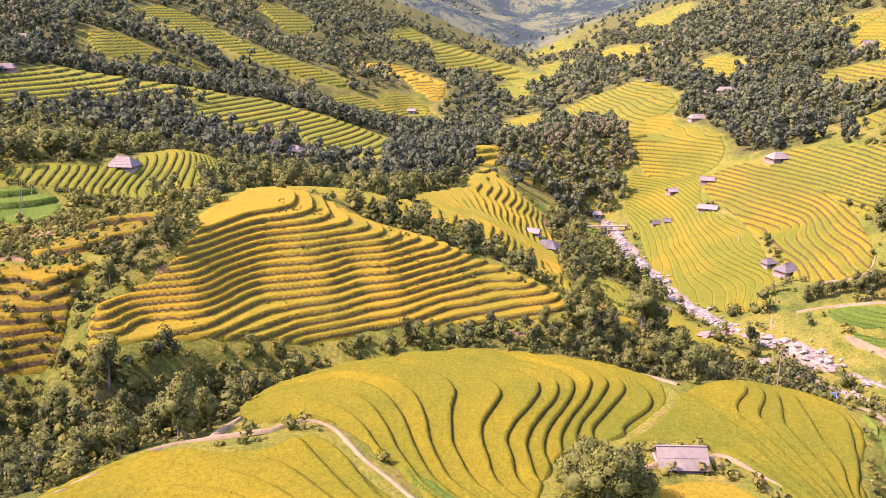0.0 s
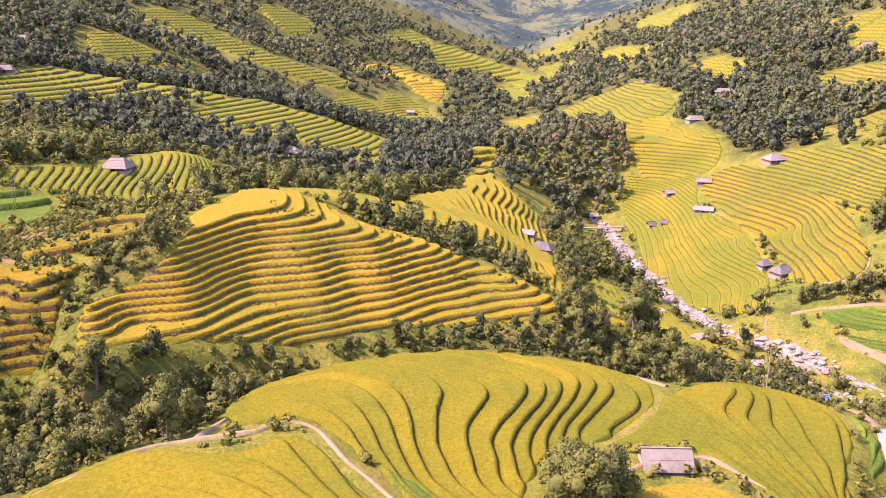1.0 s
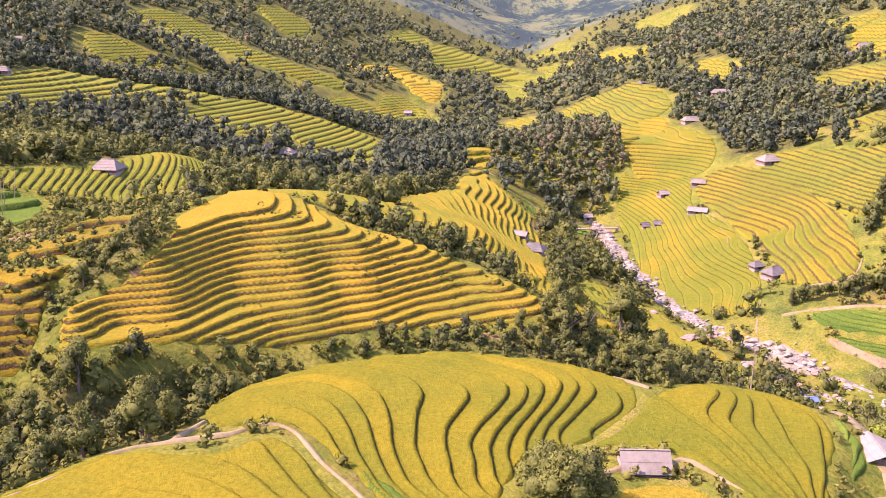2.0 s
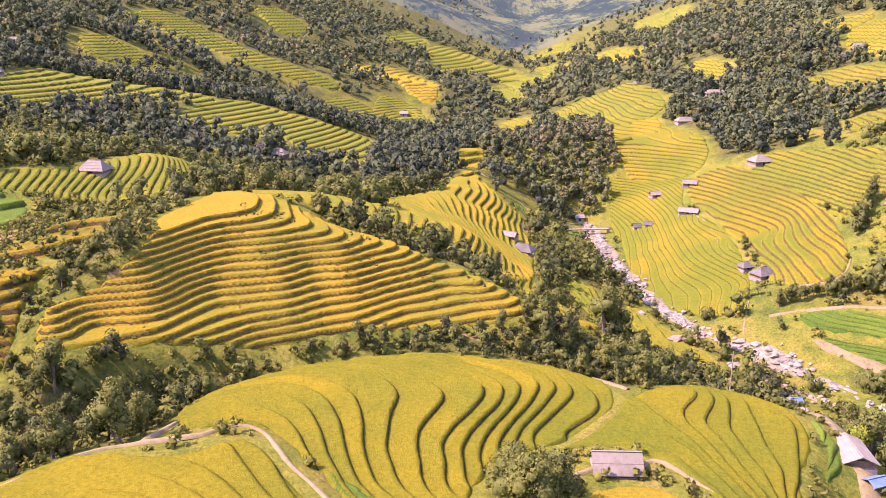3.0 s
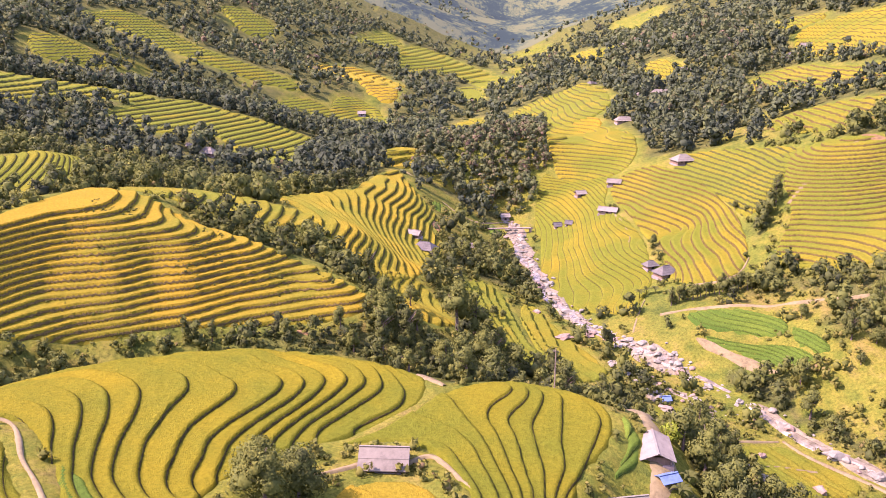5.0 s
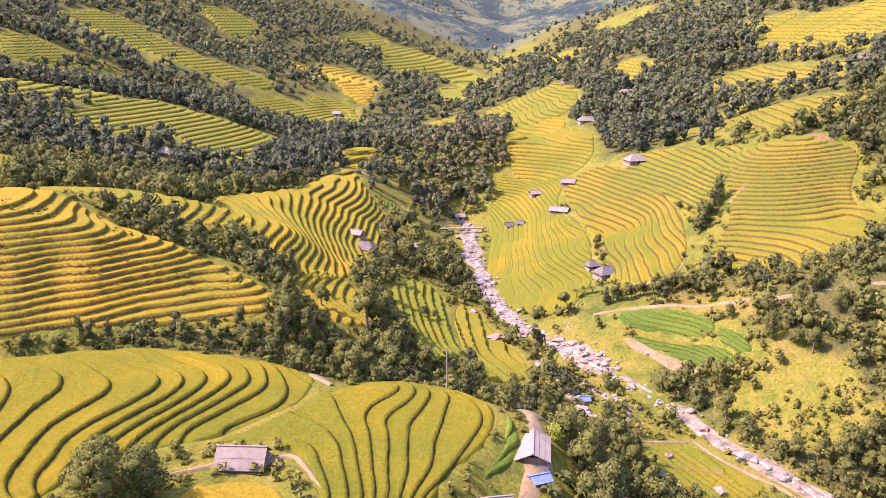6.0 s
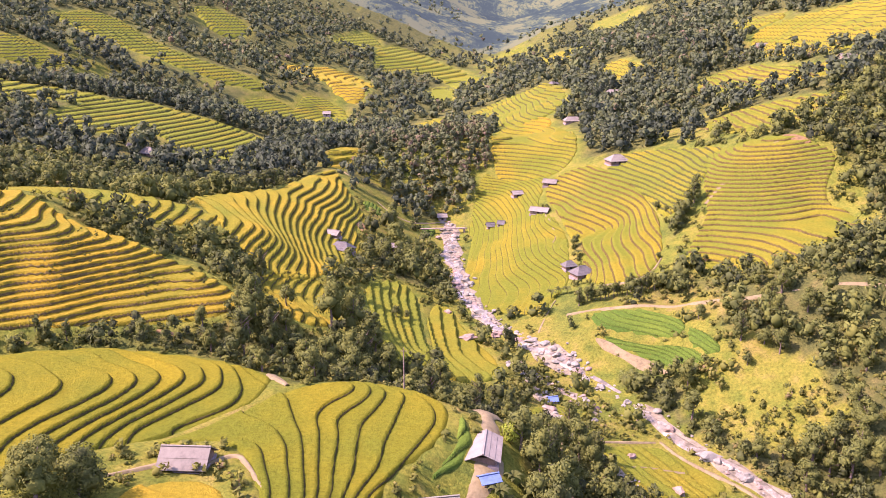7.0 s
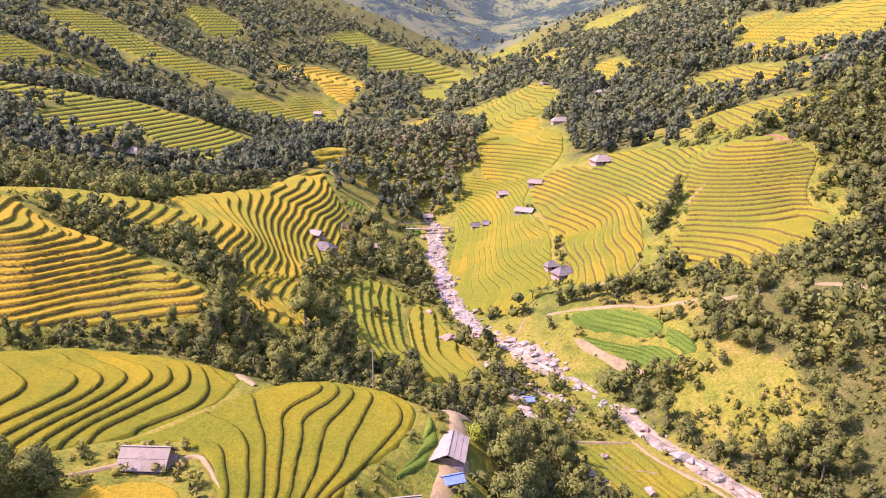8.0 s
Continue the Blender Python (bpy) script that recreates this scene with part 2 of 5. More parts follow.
# Landform: crest lines, gullies and the river give the lie of the land (x, y, height).
LANDFORM = dict(
    river=[(175, 100, -2), (150, 140, 0), (134, 158, 1.6), (110, 205, 3.0), (96, 220, 3.8), (79, 252, 5.2), (72.6, 305, 8.2), (71, 347, 10.4)],
    hidden_brook=[(62, 470, 24), (58, 540, 25), (50, 600, 27)],
    upper_valley=[(50, 600, 27), (60, 700, 32), (95, 930, 38), (140, 1300, 58), (200, 2000, 86), (250, 2800, 130)],
    under_camera=[(-90, 30, 56), (-20, 35, 52), (40, 40, 47), (90, 40, 36), (130, 50, 20)],
    behind_camera=[(-150, -60, 75), (0, -60, 68), (120, -60, 50)],
    near_shelf=[(-62, 66, 48), (-44, 81, 44.4), (-38, 93, 43.2), (-29, 96, 43.3), (-17, 99, 43.4), (-6, 97, 41)],
    s_field_rim=[(-30, 122, 38), (-16, 136, 36.5), (-3, 141, 36.8), (7, 142, 36.4), (16, 143, 34.8), (30, 144, 33)],
    s_field_low=[(0, 92, 40), (14, 92, 37), (24, 97, 35), (31, 104, 34), (38, 101, 33.6), (46, 98, 34)],
    mound_rim=[(44, 134, 32), (55, 138.5, 31.7), (66, 141, 28.8), (75, 133, 27.8), (75, 122, 27), (72, 113, 24.5), (70, 104, 22.5)],
    village_bench=[(83, 138, 25), (81, 126, 26), (80, 116, 24.4), (75, 107, 22)],
    river_bank_west=[(72, 152, 18), (88, 146, 15), (96, 128, 12), (100, 108, 10), (112, 90, 6)],
    river_flats=[(95, 167, 7.5), (110, 154, 4.8), (119, 145, 4.2), (128, 128, 2)],
    brook_gully=[(-75, 112, 31), (-58, 116, 32), (-36, 127, 31.5), (-14, 141, 33), (8, 148.5, 34), (22, 153, 32.5), (45, 155, 25), (65, 165, 15), (85, 182, 7)],
    gully_west=[(-75, 112, 31), (-100, 100, 32), (-130, 80, 34)],
    big_hill_foot=[(-56, 118, 38), (-44, 128, 37.4), (-30, 135, 36.6), (-14, 144, 36), (4, 152, 35.8), (16, 159, 36), (28, 164, 35.5)],
    big_hill_crest=[(-62, 152, 54.5), (-53, 165, 56.6), (-36, 178, 56.5), (-22, 179, 52.9), (0, 175, 46.6), (16, 172, 42), (28, 170, 36.5), (45, 174, 29)],
    big_hill_back=[(-52, 190, 56.5), (-36, 193, 56.0), (-22, 219, 50), (-1, 229.5, 42), (16, 232, 37.5)],
    tree_strip=[(-14, 195, 46), (4, 193, 40), (19, 193, 32.5), (34, 200, 26)],
    low_terraces=[(40, 235, 21), (52, 215, 16), (68, 206, 9.5), (84, 200, 6)],
    spur_crest=[(19, 389, 37.2), (18.7, 352, 33.3), (3, 285, 37.6), (-1, 229.5, 42)],
    spur_foot=[(42, 340, 21), (40, 300, 22), (34, 265, 22.3), (36, 247, 21.8)],
    spur_bank=[(60, 345, 13), (60, 300, 11), (62, 262, 10)],
    nose_gully=[(-64, 117, 33), (-67, 129, 40.5), (-67, 140, 47), (-64, 150, 53)],
    scarp_west=[(-100, 150, 50), (-86, 166, 51.5), (-74, 158, 53.5), (-76, 128, 45)],
    house_terrace=[(-130, 205, 60), (-104, 216, 58), (-90, 224, 56.5), (-80, 243, 58), (-73, 253, 54.5), (-62, 245, 49.8)],
    house_terrace_low=[(-120, 190, 54), (-98, 200, 53), (-81, 214, 51), (-66, 218, 50)],
    back_gully=[(-130, 280, 50), (-90, 275, 46), (-60, 262, 42), (-35, 275, 36), (-14, 300, 30.5), (4, 335, 28.5)],
    green_hill_foot=[(-190, 330, 62), (-120, 340, 47), (-68, 366, 36.6), (-40, 398, 31), (-10, 420, 28)],
    green_hill_mid=[(-180, 385, 66), (-140, 395, 57), (-110, 398, 50), (-75, 400, 42.5)],
    green_hill_crest=[(-270, 420, 88), (-200, 436, 71), (-150, 452, 61.5), (-100, 459, 53), (-62, 455, 43), (-33, 446, 33), (2, 455, 25)],
    green_hill_back=[(-210, 485, 68), (-130, 530, 50), (-69, 585, 36), (-24, 616, 27)],
    second_ridge=[(-300, 520, 108), (-211, 530, 86), (-150, 575, 68), (-93, 638, 60), (-40, 652, 50), (2, 658, 45), (30, 660, 36)],
    second_ridge_back=[(-260, 640, 106), (-200, 668, 94), (-140, 745, 80), (-60, 760, 55), (20, 780, 37)],
    third_ridge=[(-420, 640, 150), (-250, 740, 122), (-176, 757, 104), (-53, 882, 75), (60, 935, 45)],
    far_west=[(-420, 900, 200), (-220, 1050, 150), (-4, 1282, 105), (90, 1330, 70)],
    far_west_wall=[(-600, 700, 240), (-650, 1200, 330), (-300, 1700, 260), (-60, 2100, 200), (60, 2500, 150)],
    right_bank=[(107, 244, 11.5), (111, 251, 12), (116, 262, 13), (93, 275, 10), (96, 300, 14), (108, 323, 21), (88, 345, 17)],
    fan_low=[(133, 244, 19), (118, 285, 19.5), (112, 310, 21.5)],
    fan_top=[(134, 336, 36.5), (142, 339, 38.5), (150, 305, 37), (156, 275, 37), (150, 255, 29), (148, 242, 24.5)],
    fan_mid=[(120, 292, 19), (130, 292, 22), (140, 294, 27.5), (148, 297, 34.5)],
    fan_south=[(134, 258, 20.6), (142, 262, 25.2), (150, 266, 31.5)],
    fan_north=[(116, 322, 23), (124, 326, 28), (134, 332, 35)],
    right_terraces=[(175, 281, 52), (188, 277, 54.5), (190, 253, 38.5), (176, 232, 34), (160, 236, 28)],
    garden=[(128, 200, 6.8), (114, 216, 11), (130, 222, 16), (138, 227, 15.8), (150, 224, 22)],
    right_scrub=[(131, 183, 4.5), (148, 186, 13), (145, 196, 17.5), (157, 190, 18), (162, 204, 27), (175, 204, 33), (160, 160, 8), (176, 165, 16)],
    right_slope=[(200, 140, 14), (230, 190, 40), (225, 250, 52), (215, 290, 62), (260, 330, 84)],
    wooded_knoll=[(30, 380, 31), (48, 388, 36), (66, 392, 39), (84, 396, 40), (92, 404, 41)],
    wooded_knoll_front=[(46, 364, 24), (62, 364, 22), (76, 362, 21), (87, 374, 30)],
    wooded_knoll_back=[(40, 430, 33), (62, 440, 34), (84, 440, 36), (20, 470, 26)],
    f_field=[(96, 358, 23), (104, 372, 33), (108, 392, 39), (129, 382, 43.5), (122, 366, 36)],
    dome=[(110, 432, 37), (116, 452, 43), (129, 470, 49.5), (136, 500, 51.5), (138, 540, 54), (136, 575, 55)],
    dome_side=[(112, 490, 43), (106, 535, 39), (96, 580, 35)],
    dome_west=[(88, 500, 33), (84, 450, 33)],
    right_houses=[(142, 368, 43), (136, 435, 44.5), (160, 470, 52), (172, 518, 56), (142, 578, 52), (110, 640, 44)],
    right_ridge=[(168, 372, 48), (190, 378, 53.5), (191, 424, 59), (205, 454, 60), (190, 527, 70), (166, 640, 66), (166, 758, 68)],
    right_upper=[(270, 400, 92), (248, 497, 74), (236, 515, 80), (272, 538, 95), (330, 560, 118), (420, 520, 160)],
    right_far=[(230, 680, 84), (259, 833, 90), (320, 862, 98), (296, 1004, 105), (199, 1225, 85)],
    right_far_wall=[(420, 720, 140), (480, 950, 180), (480, 1300, 190), (400, 1700, 160), (336, 2061, 116)],
    far_slopes=[(700, 900, 300), (800, 1500, 330), (650, 2200, 280), (450, 2700, 230)],
    head_wall=[(-400, 2800, 420), (100, 3600, 330), (500, 3500, 380), (1000, 3200, 520)],
    far_edges=[(-1600, 600, 420), (-1500, 2500, 600), (-800, 4300, 700), (600, 4500, 640), (1700, 4000, 700), (1800, 1500, 480), (1400, 300, 330), (900, -300, 150), (-900, -300, 250)],
    hill_terrace_1=[(-33.9, 175.8, 55.94), (-41.7, 168.8, 55.94), (-48.6, 152, 55.94)],
    hill_terrace_3=[(-25.3, 176.8, 53.74), (-27.7, 171.6, 53.74), (-37.7, 166.1, 53.74), (-41.5, 161.9, 53.74), (-50.6, 144.9, 53.74)],
    hill_terrace_5=[(-16.1, 175.7, 51.54), (-19.6, 170.7, 51.54), (-30.4, 165.1, 51.54), (-36.1, 163.7, 51.54), (-40.0, 159.8, 51.54), (-49.0, 144.2, 51.54), (-51.2, 142.8, 51.54)],
    hill_terrace_7=[(-7.8, 177.5, 49.34), (-9.9, 172.2, 49.34), (-14.0, 168.5, 49.34), (-26.4, 161.5, 49.34), (-34.3, 159.8, 49.34), (-37.0, 157.8, 49.34), (-41.2, 151.6, 49.34), (-45.3, 141.8, 49.34), (-54.6, 138.5, 49.34), (-57.7, 134.2, 49.34), (-59.2, 130.4, 49.34)],
    hill_terrace_9=[(-1.6, 180.2, 47.14), (-4.3, 174.5, 47.14), (-11.4, 166.9, 47.14), (-19.1, 164.7, 47.14), (-24.2, 157.9, 47.14), (-33.4, 154.8, 47.14), (-38.7, 151.5, 47.14), (-44.2, 140.8, 47.14), (-55.2, 136.8, 47.14), (-57.1, 134.4, 47.14), (-57.8, 131.6, 47.14)],
    hill_terrace_11=[(4.1, 180.3, 44.94), (0.8, 173.4, 44.94), (-10.0, 162.1, 44.94), (-13.5, 161.0, 44.94), (-17.1, 161.7, 44.94), (-22.3, 156.1, 44.94), (-37.0, 150.1, 44.94), (-42.8, 138.9, 44.94), (-45.0, 136.9, 44.94), (-53.5, 134.9, 44.94), (-55.3, 132.7, 44.94), (-55.6, 128.7, 44.94)],
    hill_terrace_13=[(12.7, 180.8, 42.74), (5.8, 172.8, 42.74), (-7.6, 160.8, 42.74), (-11.0, 158.3, 42.74), (-14.4, 157.5, 42.74), (-21.6, 150.3, 42.74), (-25.9, 149.0, 42.74), (-29.7, 145.8, 42.74), (-32.8, 140.1, 42.74)],
    hill_terrace_15=[(16.8, 174.7, 40.54), (0.7, 163.6, 40.54), (-10.7, 153.4, 40.54), (-16.2, 151.4, 40.54), (-20.3, 147.6, 40.54), (-28.2, 142.5, 40.54), (-30.4, 137.5, 40.54)],
    hill_terrace_17=[(23.1, 168.1, 38.34), (14.2, 165.5, 38.34), (0.7, 157.7, 38.34), (-6.1, 150.3, 38.34), (-24.9, 141.5, 38.34)],
    nose_terrace_1=[(-36.9, 146.0, 44.28), (-41.7, 137.2, 44.28), (-44.1, 134.9, 44.28), (-50.4, 133.6, 44.28), (-52.3, 131.4, 44.28), (-53.3, 128.8, 44.28), (-52.7, 125.8, 44.28)],
    nose_terrace_2=[(-35.3, 141.9, 43.06), (-41.7, 132.0, 43.06), (-47.8, 127.0, 43.06)],
    nose_terrace_3=[(-33.5, 139.5, 41.64), (-38.6, 132.7, 41.64), (-41.7, 130.4, 41.64)],
    wavy_terrace_1=[(-6.9, 93.3, 41.89), (-13.5, 106.3, 41.89), (-17.1, 108.7, 41.89), (-21.2, 108.7, 41.89), (-25.8, 106.3, 41.89)],
    wavy_terrace_2=[(-3.6, 92.2, 41.14), (-9.3, 107.2, 41.14), (-11.5, 111.4, 41.14), (-15.3, 114.7, 41.14), (-19.9, 116.0, 41.14), (-24.8, 114.0, 41.14), (-29.3, 110.5, 41.14)],
    wavy_terrace_4=[(-0.7, 99.0, 39.64), (-3.6, 115.4, 39.64), (-5.4, 119.5, 39.64), (-8.8, 122.7, 39.64), (-13.6, 124.3, 39.64), (-19.1, 123.2, 39.64), (-25.8, 118.5, 39.64)],
    wavy_terrace_5=[(3.2, 98.4, 38.89), (1.9, 101.9, 38.89), (1.6, 111.2, 38.89), (3.5, 119.4, 38.89), (0.6, 125.0, 38.89), (-3.3, 127.7, 38.89), (-8.2, 128.9, 38.89), (-14.1, 128.9, 38.89), (-19.7, 127.3, 38.89)],
    wavy_terrace_6=[(6.6, 100.6, 38.14), (6.1, 108.2, 38.14), (9.3, 117.5, 38.14), (9.8, 121.4, 38.14), (8.9, 124.4, 38.14), (1.6, 130.1, 38.14), (-4.4, 132.5, 38.14), (-11.5, 133.8, 38.14)],
    wavy_terrace_7=[(11.6, 97.0, 37.39), (10.0, 105.4, 37.39), (17.0, 124.2, 37.39), (16.1, 127.6, 37.39), (12.5, 131.1, 37.39), (6.7, 133.5, 37.39)],
    wavy_terrace_8=[(12.5, 97.8, 36.64), (11.8, 105.9, 36.64), (13.4, 111.0, 36.64), (18.6, 120.5, 36.64), (20.1, 125.8, 36.64), (19.3, 129.2, 36.64), (15.7, 132.7, 36.64), (10.9, 135.2, 36.64)],
    wavy_terrace_10=[(18.0, 112.0, 35.14), (25.4, 125.6, 35.14), (27.2, 130.1, 35.14), (26.5, 133.1, 35.14)],
    wavy_terrace_12=[(23.2, 116.5, 33.64), (32.9, 130.9, 33.64), (32.3, 134.0, 33.64)],
    mound_terrace_9=[(72.7, 135.5, 28.43), (74.3, 131.1, 28.43), (73.5, 125.0, 28.43), (66.2, 109.1, 28.43)],
    mound_terrace_7=[(63.9, 132.9, 29.67), (64.7, 128.6, 29.67), (60.0, 103.3, 29.67)],
    mound_terrace_5=[(54.5, 125.0, 30.91), (55.6, 121.1, 30.91), (55.9, 101.0, 30.91)],
    mound_terrace_3=[(50.0, 118.0, 32.15), (53.5, 99.1, 32.15)],
    mound_terrace_1=[(41.0, 114.5, 33.39), (44.3, 112.7, 33.39), (46.2, 109.3, 33.39), (48.8, 98.7, 33.39)],
    scarp_terrace_a=[(-80.5, 139.7, 51.20), (-74.1, 137.1, 51.20), (-70.5, 138.1, 51.20), (-64.3, 153.5, 51.20)],
    scarp_terrace_b=[(-83.7, 146.1, 52.50), (-74.7, 140.7, 52.50), (-71.4, 142.5, 52.50), (-68.1, 155.1, 52.50), (-63.8, 160.2, 52.50)],
    scarp_terrace_c=[(-79.6, 137.4, 49.60), (-73.3, 135.0, 49.60), (-69.6, 135.6, 49.60)],
    scarp_terrace_d=[(-76.5, 135.0, 48.00), (-70.5, 133.0, 48.00), (-67.6, 134.1, 48.00)],
    scarp_terrace_e=[(-70.2, 131.9, 46.50), (-66.6, 132.5, 46.50)],
)


def spread(line, gap):
    """Points along a broken line, at most a gap apart (which grows with the distance)."""
    out = []
    for (x0, y0, z0), (x1, y1, z1) in zip(line, line[1:]):
        length = math.hypot(x1 - x0, y1 - y0)
        n = max(1, round(length / (gap + 0.06 * max(0, y0 - 150))))
        out += [(x0 + (x1 - x0) * k / n, y0 + (y1 - y0) * k / n, z0 + (z1 - z0) * k / n) for k in range(n)]
    return out + [line[-1]]


SOFT = 4.0


def settle():
    pts = {}
    for name, line in LANDFORM.items():
        fine = "_terrace_" in name
        for p in spread(line, 5.0 if fine else 11.0):
            pts[(round(p[0] / 1.5), round(p[1] / 1.5)) if fine else (round(p[0] / 3), round(p[1] / 3), 0)] = p
    p = np.array(list(pts.values()))
    r = np.sqrt((p[:, None, 0] - p[None, :, 0]) ** 2 + (p[:, None, 1] - p[None, :, 1]) ** 2 + SOFT ** 2)
    n = len(p)
    a = np.zeros((n + 3, n + 3))
    a[:n, :n] = r - np.eye(n) * 0.8
    a[:n, n] = a[n, :n] = 1
    a[:n, n + 1:] = p[:, :2] / 100
    a[n + 1:, :n] = p[:, :2].T / 100
    return p, np.linalg.solve(a, np.concatenate([p[:, 2], np.zeros(3)]))


KNOTS, WEIGHTS = settle()


def land(x, y):
    """Height of the smooth land at arrays x, y."""
    x, y = np.asarray(x, float), np.asarray(y, float)
    fx, fy = x.ravel(), y.ravel()
    out = np.empty(fx.shape)
    n = len(KNOTS)
    for s in range(0, len(fx), 20000):
        e = slice(s, s + 20000)
        r = np.sqrt((fx[e, None] - KNOTS[None, :, 0]) ** 2 + (fy[e, None] - KNOTS[None, :, 1]) ** 2 + SOFT ** 2)
        out[e] = r @ WEIGHTS[:n] + WEIGHTS[n] + (fx[e] * WEIGHTS[n + 1] + fy[e] * WEIGHTS[n + 2]) / 100
    return out.reshape(x.shape)


def speck(ix, iy, seed):
    """A fixed random number between 0 and 1 for each whole-numbered cell."""
    h = (ix.astype(np.int64) * 374761393 + iy.astype(np.int64) * 668265263 + seed * 982451653) & 0x7FFFFFFF
    h = ((h ^ (h >> 13)) * 1274126177) & 0x7FFFFFFF
    return ((h ^ (h >> 16)) & 0xFFFF) / 65535.0


def rolling(x, y, size, seed=0):
    """Smooth noise between -1 and 1 with features of that size in metres."""
    u, v = np.asarray(x) / size, np.asarray(y) / size
    iu, iv = np.floor(u), np.floor(v)
    fu, fv = u - iu, v - iv
    su, sv = fu * fu * (3 - 2 * fu), fv * fv * (3 - 2 * fv)
    a, b = speck(iu, iv, seed), speck(iu + 1, iv, seed)
    c, d = speck(iu, iv + 1, seed), speck(iu + 1, iv + 1, seed)
    return 2 * ((a * (1 - su) + b * su) * (1 - sv) + (c * (1 - su) + d * su) * sv) - 1


def rounded(poly, times=2):
    """A closed outline with its corners cut, so that it runs in curves."""
    for _ in range(times):
        out = []
        for (x0, y0), (x1, y1) in zip(poly, poly[1:] + poly[:1]):
            out += [(0.75 * x0 + 0.25 * x1, 0.75 * y0 + 0.25 * y1), (0.25 * x0 + 0.75 * x1, 0.25 * y0 + 0.75 * y1)]
        poly = out
    return poly


def inside(poly, x, y):
    """Signed distance to a closed outline: positive inside it."""
    x, y = np.asarray(x, float), np.asarray(y, float)
    best, odd = np.full(x.shape, 1e9), np.zeros(x.shape, bool)
    for (x0, y0), (x1, y1) in zip(poly, poly[1:] + poly[:1]):
        dx, dy = x1 - x0, y1 - y0
        k = np.clip(((x - x0) * dx + (y - y0) * dy) / (dx * dx + dy * dy + 1e-9), 0, 1)
        best = np.minimum(best, np.hypot(x - x0 - k * dx, y - y0 - k * dy))
        if dy:
            odd ^= ((y0 > y) != (y1 > y)) & (x < x0 + (y - y0) * dx / dy)
    return np.where(odd, best, -best)


def along(line, x, y):
    """Distance to an open broken line of (x, y, ...) points."""
    x, y = np.asarray(x, float), np.asarray(y, float)
    best = np.full(x.shape, 1e9)
    for p, q in zip(line, line[1:]):
        dx, dy = q[0] - p[0], q[1] - p[1]
        k = np.clip(((x - p[0]) * dx + (y - p[1]) * dy) / (dx * dx + dy * dy + 1e-9), 0, 1)
        best = np.minimum(best, np.hypot(x - p[0] - k * dx, y - p[1] - k * dy))
    return best


def mesh_from(name, verts, faces, materials, smooth=True, attributes=(), slots=None, normals=None):
    """A mesh from arrays of places and of three or four corners to a face."""
    verts, faces = np.asarray(verts, np.float32), np.asarray(faces, np.int32)
    me = bpy.data.meshes.new(name)
    n, k = faces.shape
    me.vertices.add(len(verts))
    me.vertices.foreach_set("co", verts.ravel())
    me.loops.add(n * k)
    me.loops.foreach_set("vertex_index", faces.ravel())
    me.polygons.add(n)
    me.polygons.foreach_set("loop_start", np.arange(0, n * k, k, dtype=np.int32))
    me.polygons.foreach_set("loop_total", np.full(n, k, np.int32))
    me.polygons.foreach_set("use_smooth", np.full(n, smooth))
    for mt in materials:
        me.materials.append(mt)
    if slots is not None:
        me.polygons.foreach_set("material_index", np.asarray(slots, np.int32))
    for key, values in attributes:
        me.attributes.new(key, "FLOAT", "POINT").data.foreach_set("value", np.asarray(values, np.float32))
    me.update(calc_edges=True)
    me.validate()
    if normals is not None:
        me.normals_split_custom_set_from_vertices(np.asarray(normals, np.float32))
    return me


def part(name, bm, mat, parent, label=""):
    """Links a bmesh as one mesh object under a thing or a part."""
    me = bpy.data.meshes.new(name)
    bm.to_mesh(me)
    bm.free()
    me.materials.append(mat)
    ob = new(name, me)
    ob.parent = parent
    return tagged(ob, label)


